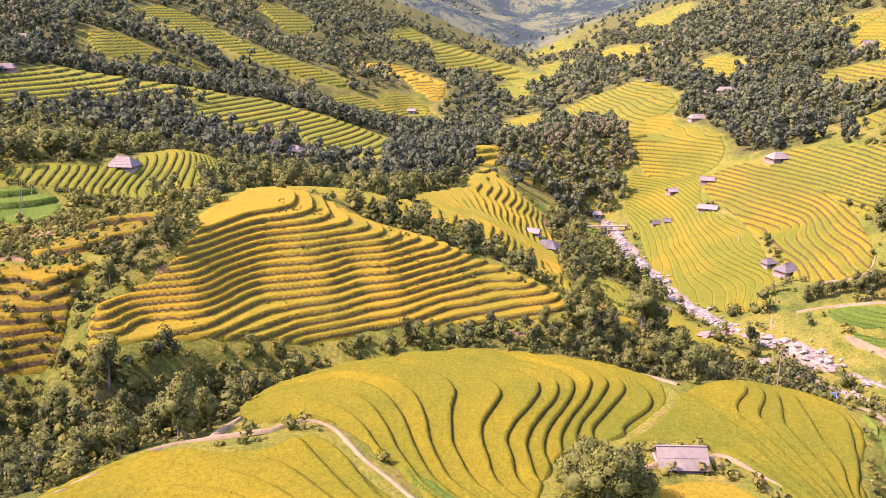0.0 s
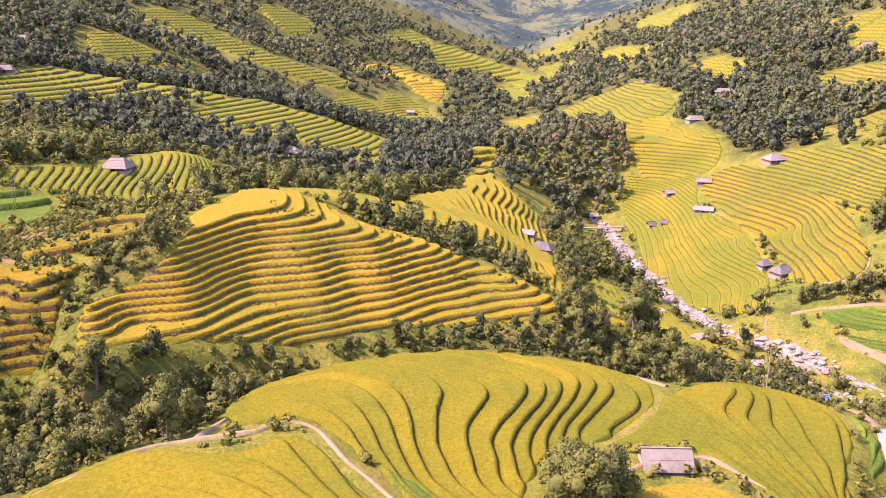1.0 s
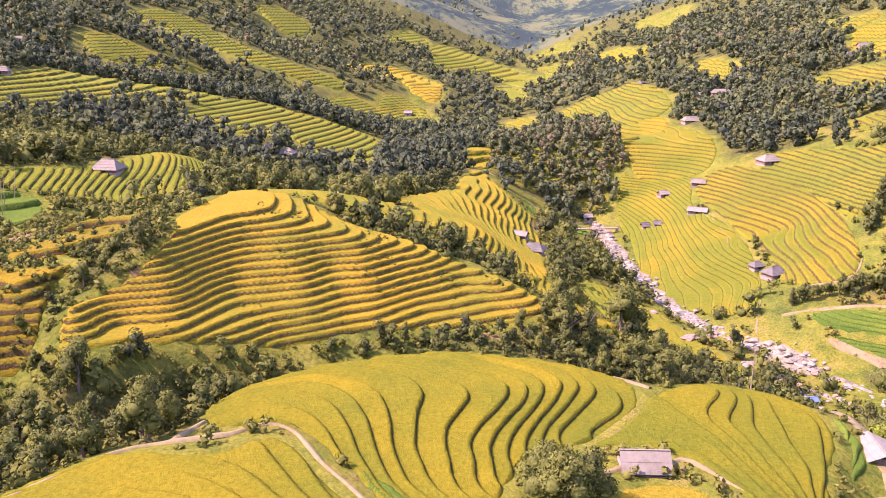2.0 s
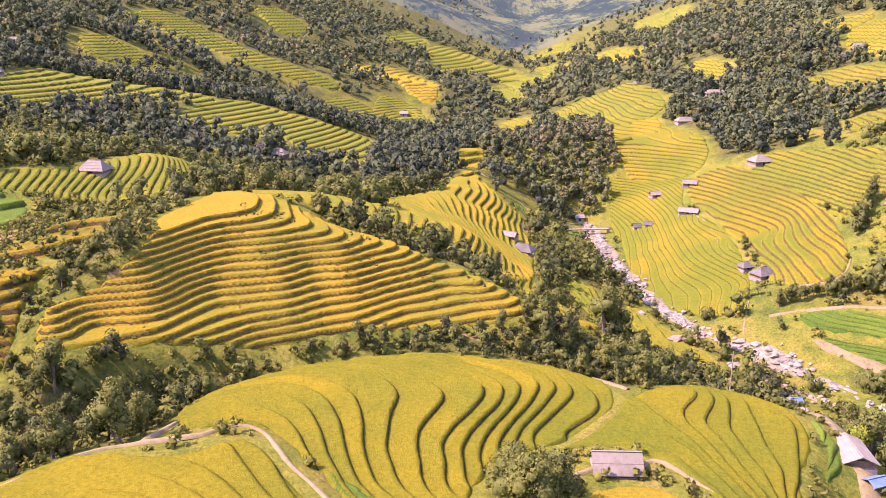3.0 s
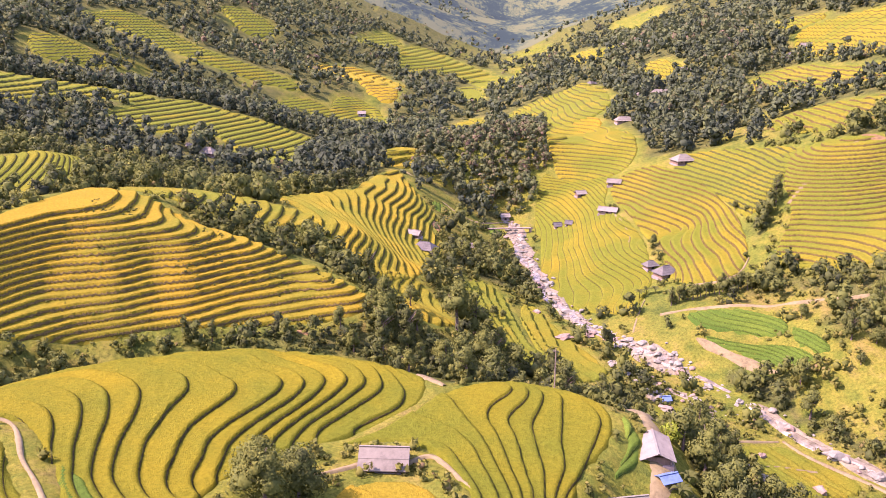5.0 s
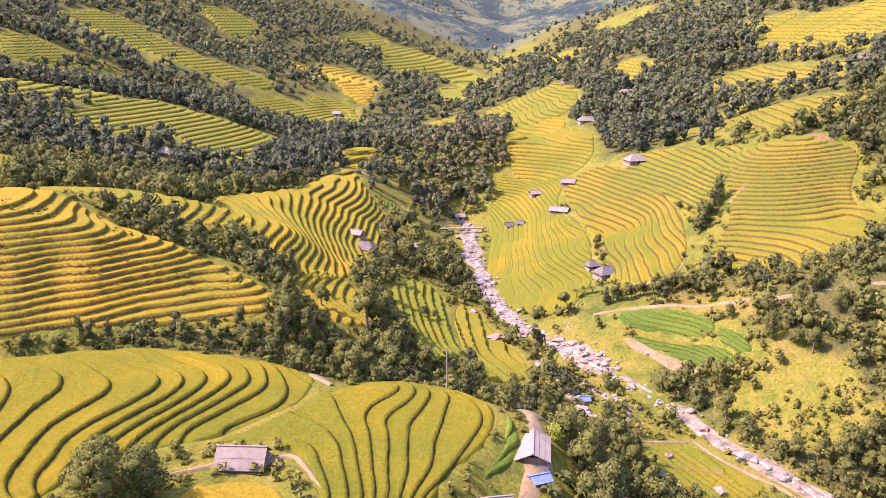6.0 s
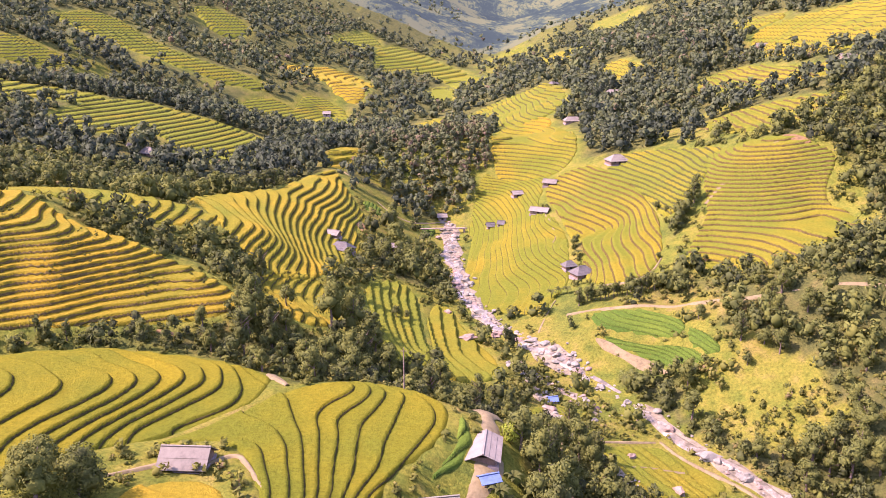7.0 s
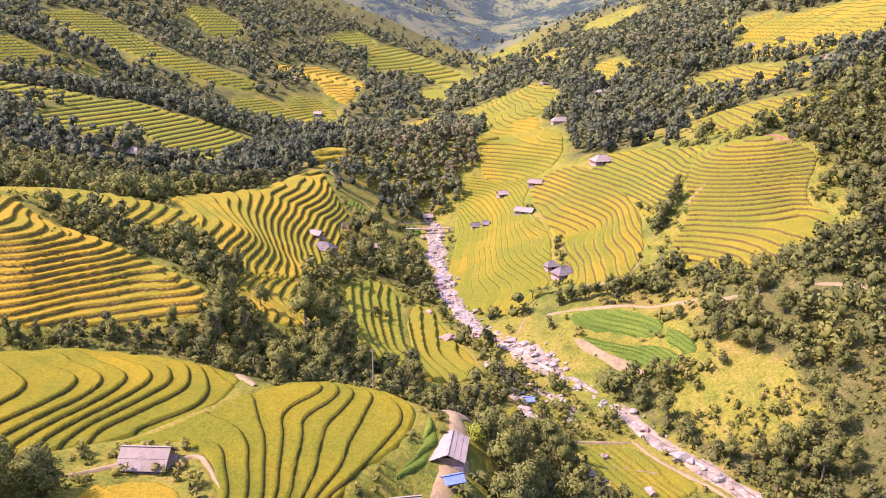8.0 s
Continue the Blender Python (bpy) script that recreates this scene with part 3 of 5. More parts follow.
# ---- the fields, as outlines on the plan: step height, share of the bank, mesh size, kind of crop ----
FIELDS = [
    ("near_field", [(-48, 76), (-45, 90), (-38, 94.5), (-28, 92), (-22, 93), (-19, 98), (-15.5, 97), (-12.5, 93), (-9, 88), (-4, 82), (0, 70), (-30, 66)], 0.6, 0.3, 0.36, "ochre"),
    ("wavy_field", [(-29, 103), (-32, 114), (-24, 132), (-16, 141), (-3, 144.5), (8, 145), (18, 146), (29, 144), (38, 144), (41, 137), (39.5, 126), (31, 116), (22, 109.5), (15, 102), (12, 84), (2, 78), (-6, 91), (-12, 99), (-19, 103), (-24, 100.5)], 0.75, 0.5, 0.32, "ochre"),
    ("mound_field", [(25, 109), (28, 114), (33, 118), (39, 126), (43, 134), (52, 139), (62, 142), (70, 140.5), (74, 133), (72.5, 125), (70, 118), (65, 111), (63, 103), (59, 90), (50, 90), (44, 106), (40, 112), (31, 113)], 0.62, 0.45, 0.32, "mound"),
    ("hut_field", [(27, 88), (29, 98), (33, 101), (40, 101), (45, 95), (40, 84)], 0.8, 0.34, 0.4, "ripe"),
    ("hill_face", [(-53, 166), (-51, 180), (-48, 196), (-34, 200), (-22, 192), (-8, 184), (6, 180), (18, 176), (30, 169), (27, 163), (14, 157), (0, 153), (-14, 146.5), (-24, 141), (-33, 136.5), (-40, 132.5), (-46, 130), (-53, 126), (-59, 124), (-61.5, 128), (-60.5, 134), (-57, 139.5), (-52.5, 142), (-50.5, 146), (-49, 153), (-50, 161)], 1.1, 0.3, 0.34, "ripe"),
    ("hill_back_field", [(-50, 200), (-52, 218), (-43, 231), (-28, 232), (-12, 234), (2, 234), (7, 226), (-2, 216), (-14, 207), (-28, 203), (-40, 203)], 1.2, 0.5, 0.55, "ripe_green"),
    ("scarp_field", [(-90, 150), (-72, 145), (-65, 152), (-63, 160), (-66, 152), (-67, 143), (-65.5, 136), (-65, 130), (-67, 125), (-80, 122), (-100, 130)], 1.5, 0.8, 0.42, "stubble"),
    ("scarp_upper", [(-84, 152), (-73, 149), (-65, 160), (-60, 170), (-66, 180), (-77, 179), (-81, 167)], 1.7, 0.9, 0.45, "stubble"),
    ("house_field", [(-122, 196), (-113, 215), (-97, 221), (-88, 238), (-82, 252), (-72, 255), (-66, 246), (-69, 234), (-70, 222), (-73, 212), (-84, 207), (-100, 206), (-116, 204)], 0.9, 0.7, 0.42, "greenish"),
    ("spur_field", [(-12, 250), (-10, 262), (-3, 276), (9, 298), (12, 340), (21, 358), (31, 326), (42, 303), (37, 288), (42, 276), (38, 252), (37, 226), (28, 209), (14, 215), (4, 228)], 1.3, 0.42, 0.45, "ripe_green"),
    ("knoll_field", [(13, 392), (20, 398), (27, 392), (27, 377), (20, 358), (14, 373)], 2.2, 0.4, 0.7, "bright"),
    ("spur_low", [(20, 206), (28, 218), (36, 224), (46, 200), (48, 176), (38, 168), (27, 180)], 1.15, 0.35, 0.5, "ripe_green"),
    ("bank_low", [(44, 234), (50, 254), (58, 258), (63, 246), (65, 222), (70, 194), (62, 178), (54, 190), (53, 208)], 1.25, 0.22, 0.5, "greenish"),
    ("river_strip", [(65, 244), (72, 253), (76, 236), (81, 225), (90, 203), (78, 186), (66, 182), (70, 196), (66, 222)], 1.25, 0.22, 0.5, "ripening"),
    ("fan_field", [(110, 350), (131, 352), (139, 331), (146, 304), (146, 273), (141, 250), (132, 241), (119, 247), (117, 262), (119, 280), (115, 308)], 1.2, 0.8, 0.5, "ripe_dry"),
    ("paddy_flat", [(86, 376), (96, 363), (119, 355), (112, 345), (108, 330), (116, 300), (116, 283), (113, 260), (106, 242), (97, 240), (87, 247), (79, 262), (77, 291), (80, 316), (79, 338)], 0.75, 0.5, 0.5, "paddies"),
    ("green_upper", [(135, 335), (147, 350), (163, 333), (175, 302), (166, 290), (158, 279), (146, 272), (148, 299)], 1.2, 0.8, 0.6, "greenish"),
    ("right_field", [(166, 303), (186, 293), (197, 281), (203, 271), (192, 258), (197, 245), (195, 232), (175, 219), (158, 227), (145, 243), (149, 252), (157, 262), (160, 277)], 1.05, 0.75, 0.5, "dry"),
    ("bright_field", [(97, 462), (110, 452), (131, 428), (131, 378), (125, 358), (118, 353), (95, 364), (91, 382)], 1.3, 0.8, 0.55, "bright"),
    ("bright_upper", [(106, 448), (124, 455), (125, 438), (112, 422)], 1.3, 0.55, 0.9, "ripe"),
    ("dome_field", [(83, 584), (112, 600), (139, 573), (143, 525), (133, 460), (106, 448), (84, 535)], 1.5, 0.9, 0.85, "greenish"),
    ("east_strip", [(182, 360), (195, 363), (212, 340), (221, 325), (225, 319), (198, 304), (183, 317)], 1.5, 0.9, 0.85, "dry"),
    ("east_mid", [(201, 436), (213, 467), (238, 468), (232, 395), (247, 373), (241, 358), (223, 368), (209, 401)], 1.6, 0.95, 0.9, "dry"),
    ("east_top", [(261, 530), (284, 530), (310, 500), (330, 440), (300, 380), (264, 373), (249, 405), (253, 475), (254, 512)], 2.0, 0.84, 1.3, "ripening"),
    ("east_top_far", [(248, 600), (270, 575), (290, 540), (262, 535)], 2.0, 0.84, 1.4, "dry"),
    ("east_wood_field", [(176, 575), (187, 575), (191, 525), (186, 513), (175, 545)], 1.8, 0.76, 1.2, "ripening"),
    ("far_right_slope", [(240, 1055), (276, 1080), (304, 1060), (296, 1000), (264, 978), (248, 956)], 3.0, 1.26, 3.0, "far_rice"),
    ("far_right_brow", [(160, 945), (206, 978), (200, 767), (168, 685), (144, 723)], 2.2, 0.92, 2.2, "bright"),
    ("far_right_nook", [(106, 1050), (138, 1160), (176, 1135), (164, 1050), (138, 1085)], 3.0, 1.26, 3.0, "far_rice"),
    ("green_hill", [(-124, 386), (-118, 425), (-107, 456), (-80, 452), (-57, 450), (-42, 453), (-31, 444), (-33, 392), (-44, 378), (-61, 392), (-76, 406), (-86, 391), (-104, 386)], 1.4, 0.95, 0.85, "greenish"),
    ("crest_field", [(-205, 372), (-204, 426), (-208, 442), (-148, 450), (-124, 452), (-112, 430), (-142, 422), (-158, 392), (-165, 365), (-178, 345), (-190, 345)], 1.6, 1.0, 0.9, "greenish"),
    ("ridge_gold", [(-84, 726), (-62, 766), (-30, 783), (3, 738), (3, 636), (-18, 640), (-45, 690), (-70, 690)], 1.8, 0.8, 1.4, "ripe"),
    ("ridge_low", [(-79, 589), (-62, 614), (-44, 603), (-43, 570), (-57, 551), (-75, 564)], 1.6, 0.7, 1.2, "far_rice"),
    ("ridge_long", [(-244, 648), (-228, 690), (-206, 690), (-171, 658), (-136, 634), (-105, 630), (-79, 628), (-71, 620), (-101, 604), (-133, 600), (-167, 605), (-203, 621)], 2.0, 0.84, 1.5, "far_rice"),
    ("ridge_mid", [(-224, 528), (-212, 537), (-184, 540), (-176, 530), (-196, 516), (-213, 508)], 1.8, 0.76, 1.3, "far_rice"),
    ("ridge_high", [(-180, 800), (-165, 830), (-134, 817), (-119, 781), (-146, 755)], 2.6, 1.09, 2.0, "far_rice"),
    ("far_green", [(-12, 1015), (22, 1040), (72, 965), (112, 866), (94, 726), (73, 800), (46, 880), (27, 850), (-12, 815)], 2.6, 1.1, 2.2, "far_rice"),
    ("far_green_high", [(-60, 906), (-42, 1060), (-12, 996), (-22, 905), (-52, 868)], 2.6, 1.1, 2.4, "far_rice"),
    ("valley_head_west", [(110, 1500), (150, 1560), (190, 1500), (170, 1400), (120, 1420)], 4.0, 1.6, 5.0, "far_rice"),
    ("valley_head_east", [(200, 1650), (270, 1720), (320, 1640), (260, 1540), (200, 1560)], 4.0, 1.6, 5.0, "far_rice"),
    ("valley_head_far", [(180, 1950), (260, 2080), (330, 2020), (270, 1880)], 5.0, 2.0, 6.0, "far_rice"),
    ("valley_slope_west", [(20, 1420), (60, 1480), (90, 1440), (60, 1340), (20, 1350)], 4.0, 1.6, 5.0, "far_rice"),
    ("ridge_nook", [(-49, 621), (-33, 636), (-10, 622), (0, 581), (-18, 568), (-34, 530)], 1.6, 0.7, 1.2, "far_rice"),
    ("far_nook", [(40, 759), (67, 812), (74, 703), (60, 667)], 2.0, 0.9, 1.8, "far_rice"),
    ("brow_low", [(40, 560), (60, 597), (68, 580), (58, 510), (42, 517)], 1.6, 0.8, 1.2, "bright"),
    ("far_tongue", [(114, 968), (138, 974), (141, 878), (107, 795)], 2.4, 1.0, 2.2, "far_rice"),
    ("slope_garden", [(34, 330), (42, 334), (46, 322), (38, 314)], 0.9, 0.6, 0.5, "vegetables"),
    ("slope_garden", [(58, 338), (66, 340), (66, 322), (60, 322)], 0.8, 0.5, 0.5, "vegetables"),
    ("slope_garden", [(-116, 201), (-105, 203), (-97, 201), (-90, 187), (-94, 179), (-103, 181), (-112, 190)], 1.6, 0.6, 0.5, "vegetables"),
    ("verge_garden", [(-6, 93), (-1, 90), (3, 84), (6, 78), (3, 77), (-1, 84), (-5, 89)], 0.6, 0.3, 0.4, "vegetables"),
    ("river_paddy", [(107, 165), (122, 169), (128, 160), (133, 151), (124, 144), (114, 142), (106, 151)], 0.5, 0.21, 0.5, "mown"),
    ("river_paddy_up", [(91, 180), (101, 186), (105, 179), (100, 170), (93, 169)], 0.5, 0.21, 0.5, "mown"),
    ("vegetable_garden", [(113, 229), (124, 225.5), (132, 221), (139, 214), (137, 206), (126, 211.5), (115, 217.5)], 0.7, 0.6, 0.45, "vegetables"),
    ("vegetable_garden", [(138.5, 211.5), (142, 201), (143, 193), (139, 196), (136.5, 205.5)], 0.7, 0.6, 0.45, "vegetables"),
    ("vegetable_garden", [(115, 215.5), (126, 209.8), (136, 204), (140, 193), (134, 196), (124, 205), (117, 211)], 0.7, 0.6, 0.45, "vegetables"),
    ("vegetable_garden", [(76, 133), (77.5, 126), (76, 119), (71.5, 113), (69.5, 114.5), (73.5, 120), (75, 126), (74.5, 131)], 0.8, 0.4, 0.36, "vegetables"),
]
CROPS = {
    "ripe": ("golden ripe rice on curved hillside terraces", 0.74, (0.12, 0.092, 0.03)),
    "ripe_green": ("yellow-gold rice on long curved terraces", 0.46, (0.075, 0.07, 0.02)),
    "ripe_dry": ("golden rice and stubble on a fan of terraces", 0.3, (0.09, 0.068, 0.02)),
    "ripening": ("yellow-green ripening rice on curved terraces", 0.42, (0.08, 0.064, 0.02)),
    "ochre": ("ochre-yellow ripening rice on sweeping terraces", 0.48, (0.065, 0.055, 0.018)),
    "paddies": ("yellow and green paddies on the valley floor", 0.28, (0.07, 0.07, 0.018)),
    "bright": ("bright yellow-green rice on a rounded hill", 0.4, (0.085, 0.078, 0.02)),
    "mound": ("green-gold rice on a rounded mound of terraces", 0.31, (0.07, 0.06, 0.018)),
    "greenish": ("green-yellow rice on narrow hillside terraces", 0.22, (0.065, 0.068, 0.02)),
    "far_rice": ("green rice terraces high on the valley side", 0.14, (0.055, 0.065, 0.024)),
    "dry": ("dry yellow-brown rice terraces on a hillside", 0.25, (0.095, 0.072, 0.022)),
    "stubble": ("overgrown terraces of rice with brown weedy banks", 0.5, (0.075, 0.055, 0.02)),
    "mown": ("mown olive-green paddies beside the stream", 0.2, (0.16, 0.15, 0.07)),
    "vegetables": ("bright green vegetable beds on low terraces", -0.4, (0.06, 0.10, 0.015)),
}
KNOLL = [(24, 374), (40, 358), (60, 353), (78, 350), (88, 362), (93, 385), (93, 420), (84, 440), (50, 445), (24, 420)]
OPEN_LAND = [
    ([(-30, 202), (0, 187), (25, 171), (44, 168), (42, 182), (24, 206), (4, 224), (-10, 210)], 0.4),
    (KNOLL, 0.0),
    ([(6, 76), (74, 76), (74, 112), (46, 141), (30, 122), (12, 104)], 0.0),
    ([(44, 172), (70, 168), (92, 176), (88, 192), (60, 190)], 0.45),
    ([(20, 205), (30, 220), (46, 262), (66, 262), (86, 225), (88, 200), (70, 188), (50, 186), (36, 184)], 0.22),
    ([(-128, 205), (-70, 206), (-58, 216), (-50, 202), (-54, 166), (-66, 150), (-112, 150)], 0.08),
    ([(-72, 370), (-28, 380), (-28, 402), (-60, 394)], 0.2),
    ([(112, 350), (134, 345), (146, 330), (140, 352), (128, 362), (112, 360)], 0.3),
    ([(145, 330), (160, 280), (170, 300), (200, 298), (170, 316), (150, 345)], 0.15),
    ([(150, 235), (165, 222), (200, 230), (205, 262), (200, 290), (160, 285)], 0.1),
    ([(20, 900), (160, 900), (420, 2000), (420, 2700), (-60, 2700), (-40, 1900), (60, 1300)], 0.7),
    ([(108, 235), (146, 230), (152, 212), (130, 200), (112, 212)], 0.2),
    ([(132, 190), (150, 196), (160, 184), (163, 166), (150, 160), (139, 166), (130, 181)], 0.0),
    ([(26, 358), (44, 350), (66, 344), (68, 300), (43, 270), (37, 289), (30, 304)], 0.3),
    ([(112, 262), (133, 241), (140, 222), (150, 210), (128, 196), (104, 212), (92, 240)], 0.2),
    ([(-111, 199), (-101, 206), (-74, 200), (-56, 182), (-52, 166), (-64, 145), (-72, 140), (-95, 150)], 0.10),
    ([(-90, 132), (-65, 128), (-58, 130), (-50, 128), (-60, 121), (-90, 122)], 0.65),
    ([(-50, 78), (-42, 94), (-33, 99), (-33, 110), (-18, 106), (-6, 92), (0, 80)], 0.0),
    ([(66, 108), (78, 118), (80, 135), (86, 135), (88, 118), (80, 104)], 0.0),
    ([(24, 97), (30, 109), (40, 113), (50, 100), (44, 96)], 0.0),
    ([(90, 216), (100, 216), (114, 190), (130, 165), (140, 140), (118, 135), (102, 158), (95, 180)], 0.05),
    ([(128, 250), (134, 240), (150, 238), (162, 275), (160, 290), (150, 262)], 0.15),
    ([(40, 140), (46, 128), (40, 118), (34, 120)], 0.0),
]
OUTLINES = [rounded(f[1]) for f in FIELDS]


def field_edge(outline, cell, x, y):
    """Distance inside a field whose edge wanders a little."""
    grow = 0.0 if cell < 0.55 else 1.3 if cell < 0.85 else 2.2
    return inside(outline, x, y) + grow + min(2.5, 1.1 * cell + 0.1) * rolling(x, y, 7 + 4 * cell, 77)



def field_distance(x, y):
    best = np.full(np.shape(x), -1e9)
    for field, o in zip(FIELDS, OUTLINES):
        best = np.maximum(best, field_edge(o, field[4], x, y))
    return best


RIVER = [(190, 84, -3), (172, 108, -1.8)] + [p for p in LANDFORM["river"] if 130 < p[1] < 380]


def woodland(x, y):
    """How likely trees are at a place, 0 to 1."""
    w = np.ones(np.shape(x))
    for poly, share in OPEN_LAND:
        w = np.where(inside(poly, x, y) > 0, share, w)
    w = np.where(along(RIVER, x, y) < np.where(y > 200, 5.5, 4.2), 0, w)
    clear = rolling(x, y, 55, 5) + 0.7 * rolling(x, y, 21, 6)
    return w * np.where((clear > 0.85) & (y > 175), 0.25, 0.95)


# ---- the ground: one sheet, fine where the camera passes and coarse far away ----
def graded(lo, fine_lo, fine_hi, hi, step, growth):
    mid = list(np.arange(fine_lo, fine_hi + step / 2, step))
    out, s, v = [], step, fine_hi
    while v < hi:
        s *= growth
        v += s
        out.append(v)
    back, s, v = [], step, fine_lo
    while v > lo:
        s *= growth
        v -= s
        back.append(v)
    return np.array(back[::-1] + mid + out)


def build_ground():
    gx, gy = graded(-2500, -140, 215, 2800, 2.4, 1.06), graded(-500, 70, 400, 4600, 2.4, 1.035)
    x, y = np.meshgrid(gx, gy)
    fd = field_distance(x, y)
    z = land(x, y)
    rough = np.clip(-fd / 8, 0, 1)
    far = np.clip((y - 600) / 1500, 0, 1)
    z = z + rough * (0.7 * rolling(x, y, 14, 1) + 0.3 * rolling(x, y, 5, 2)) + far * (14 * rolling(x, y, 260, 3) + 8 * rolling(x, y, 110, 4))
    z -= 2.4 * np.clip((fd - 0.8) / 3.0, 0, 1)
    ny, nx = x.shape
    k = np.arange(ny * nx).reshape(ny, nx)
    faces = np.stack([k[:-1, :-1], k[:-1, 1:], k[1:, 1:], k[1:, :-1]], -1).reshape(-1, 4)
    wood = woodland(x, y) * np.clip(-fd / 6, 0, 1)
    me = mesh_from("ground", np.stack([x, y, z], -1).reshape(-1, 3), faces, [GROUND], True, [("wood", wood.ravel())])
    tagged(new("ground", me), "grassy and wooded hillsides of a deep mountain valley", "ground", kind="structure")


build_ground()


def ground_height(x, y):
    """Height of the ground sheet, near enough, at one place."""
    return float(land([x], [y])[0])


def pieces(level, keep):
    """Numbers the connected patches of equal level on a grid of cells; crumbs join a neighbour."""
    for _ in range(3):
        tag, sizes, n = np.full(level.shape, -1), [], 0
        rows, cols = level.shape
        for r, c in zip(*np.nonzero(keep)):
            if tag[r, c] >= 0:
                continue
            stack, size, here = [(r, c)], 0, level[r, c]
            tag[r, c] = n
            edge = {}
            while stack:
                i, j = stack.pop()
                size += 1
                for a, b in ((i + 1, j), (i - 1, j), (i, j + 1), (i, j - 1)):
                    if 0 <= a < rows and 0 <= b < cols and keep[a, b]:
                        if level[a, b] != here:
                            edge[level[a, b]] = edge.get(level[a, b], 0) + 1
                        elif tag[a, b] < 0:
                            tag[a, b] = n
                            stack.append((a, b))
            sizes.append((size, max(edge, key=edge.get) if edge else None))
            n += 1
        crumbs = [k for k, (size, to) in enumerate(sizes) if size < 45 and to is not None]
        if not crumbs:
            break
        swap = np.arange(n) * 0 - 999999
        for k in crumbs:
            swap[k] = sizes[k][1]
        new_level = np.where(keep, swap[tag], -999999)
        level = np.where(new_level > -999999, new_level, level)
    return tag


# Fields whose beds fall along their length: what is added to the height before the steps are cut.
FALL = {
    "house_field": lambda x, y: -0.15 * (x + 90) - 0.28 * (y - 220),
    "scarp_upper": lambda x, y: -0.14 * (0.92 * (x + 70) - 0.4 * (y - 160)),
    "right_field": lambda x, y: -0.13 * (x - 150),
    "paddy_flat": lambda x, y: 0.12 * (300 - y),
    "fan_field": lambda x, y: 0.15 * np.logaddexp(0, (302 - y) / 8) * 8,
    "spur_field": lambda x, y: 0.09 * np.clip(290 - y, 0, None),
}


def build_field(name, outline, step, run, cell, crop):
    label, ripe, bank = CROPS[crop]
    p = np.array(outline)
    gx = np.arange(p[:, 0].min() - 6, p[:, 0].max() + 6, cell)
    gy = np.arange(p[:, 1].min() - 6, p[:, 1].max() + 6, cell)
    x, y = np.meshgrid(gx, gy)
    d = field_edge(outline, cell, x, y)
    margin = max(1.2, cell * 1.5)
    keep = d > -margin
    z = land(x, y)
    lean = np.hypot(np.gradient(z, cell, axis=0), np.gradient(z, cell, axis=1))
    calm = 0.5
    shift = (0.25 if cell < 0.45 else 2.0) * rolling(x, y, 26, 21) + calm * (0.9 * rolling(x, y, 10, 22) + 0.25 * rolling(x, y, 4, 23))
    z = z + np.clip(shift * lean, -1.6, 1.6) * np.clip(d / 5, 0, 1)
    fall = FALL[name](x, y) if name in FALL else 0.0
    u = (z + fall) / step
    steep = np.hypot(np.gradient(u, cell, axis=0), np.gradient(u, cell, axis=1))
    w = np.clip(run * steep, 0.03, 0.5)
    f = u - np.floor(u)
    k = np.clip((f - (1 - w)) / w, 0, 1)
    k = k * k * (3 - 2 * k)
    top = step * (np.floor(u) + k + 0.55) + 0.12 - fall
    top = top + 0.05 * rolling(x, y, 0.8, 24) + 0.06 * rolling(x, y, 2.3, 25)
    sink = np.clip(1 - (d + margin * 0.4) / (margin * 1.1), 0, 1)
    top -= sink * (step + 0.8)
    ny, nx = x.shape
    idx = np.arange(ny * nx).reshape(ny, nx)
    q = np.stack([idx[:-1, :-1], idx[:-1, 1:], idx[1:, 1:], idx[1:, :-1]], -1)
    whole = keep.ravel()[q].all(-1)
    places = np.stack([x, y, top], -1).reshape(-1, 3)
    uu, ww = u.ravel(), w.ravel()
    tag = pieces(np.floor(uu[q].mean(-1) + ww[q].mean(-1) * 0.5).astype(int), whole)
    mat = rice_material("rice_" + name, ripe, bank, crop == "stubble", 0.72 if crop in ("dry", "ripe_dry", "far_rice", "stubble") else 0.72 if crop in ("ripe", "ripe_green", "greenish") else 0.58, crop in ("ochre", "mound"))
    thing = new(name if "garden" in name else "rice_terraces")
    tagged(thing, label, "vegetable garden" if crop == "vegetables" else "rice field", "rice fields of the valley")
    for v in range(tag.max() + 1):
        faces = q[tag == v]
        if len(faces) < 4:
            continue
        used, back = np.unique(faces.ravel(), return_inverse=True)
        me = mesh_from("terrace", places[used], back.reshape(-1, 4), [mat], True, [("level", uu[used]), ("share", ww[used])])
        new("terrace", me).parent = thing


for (f_name, _, f_step, f_riser, f_cell, f_crop), f_outline in zip(FIELDS, OUTLINES):
    build_field(f_name, f_outline, f_step, f_riser, f_cell, f_crop)


# ---- the stream and its rocks ----
def curved(line, times=2):
    """An open line with its corners cut; its ends stay."""
    for _ in range(times):
        out = [line[0]]
        for p, q in zip(line, line[1:]):
            out += [tuple(0.75 * a + 0.25 * b for a, b in zip(p, q)), tuple(0.25 * a + 0.75 * b for a, b in zip(p, q))]
        line = out + [line[-1]]
    return line


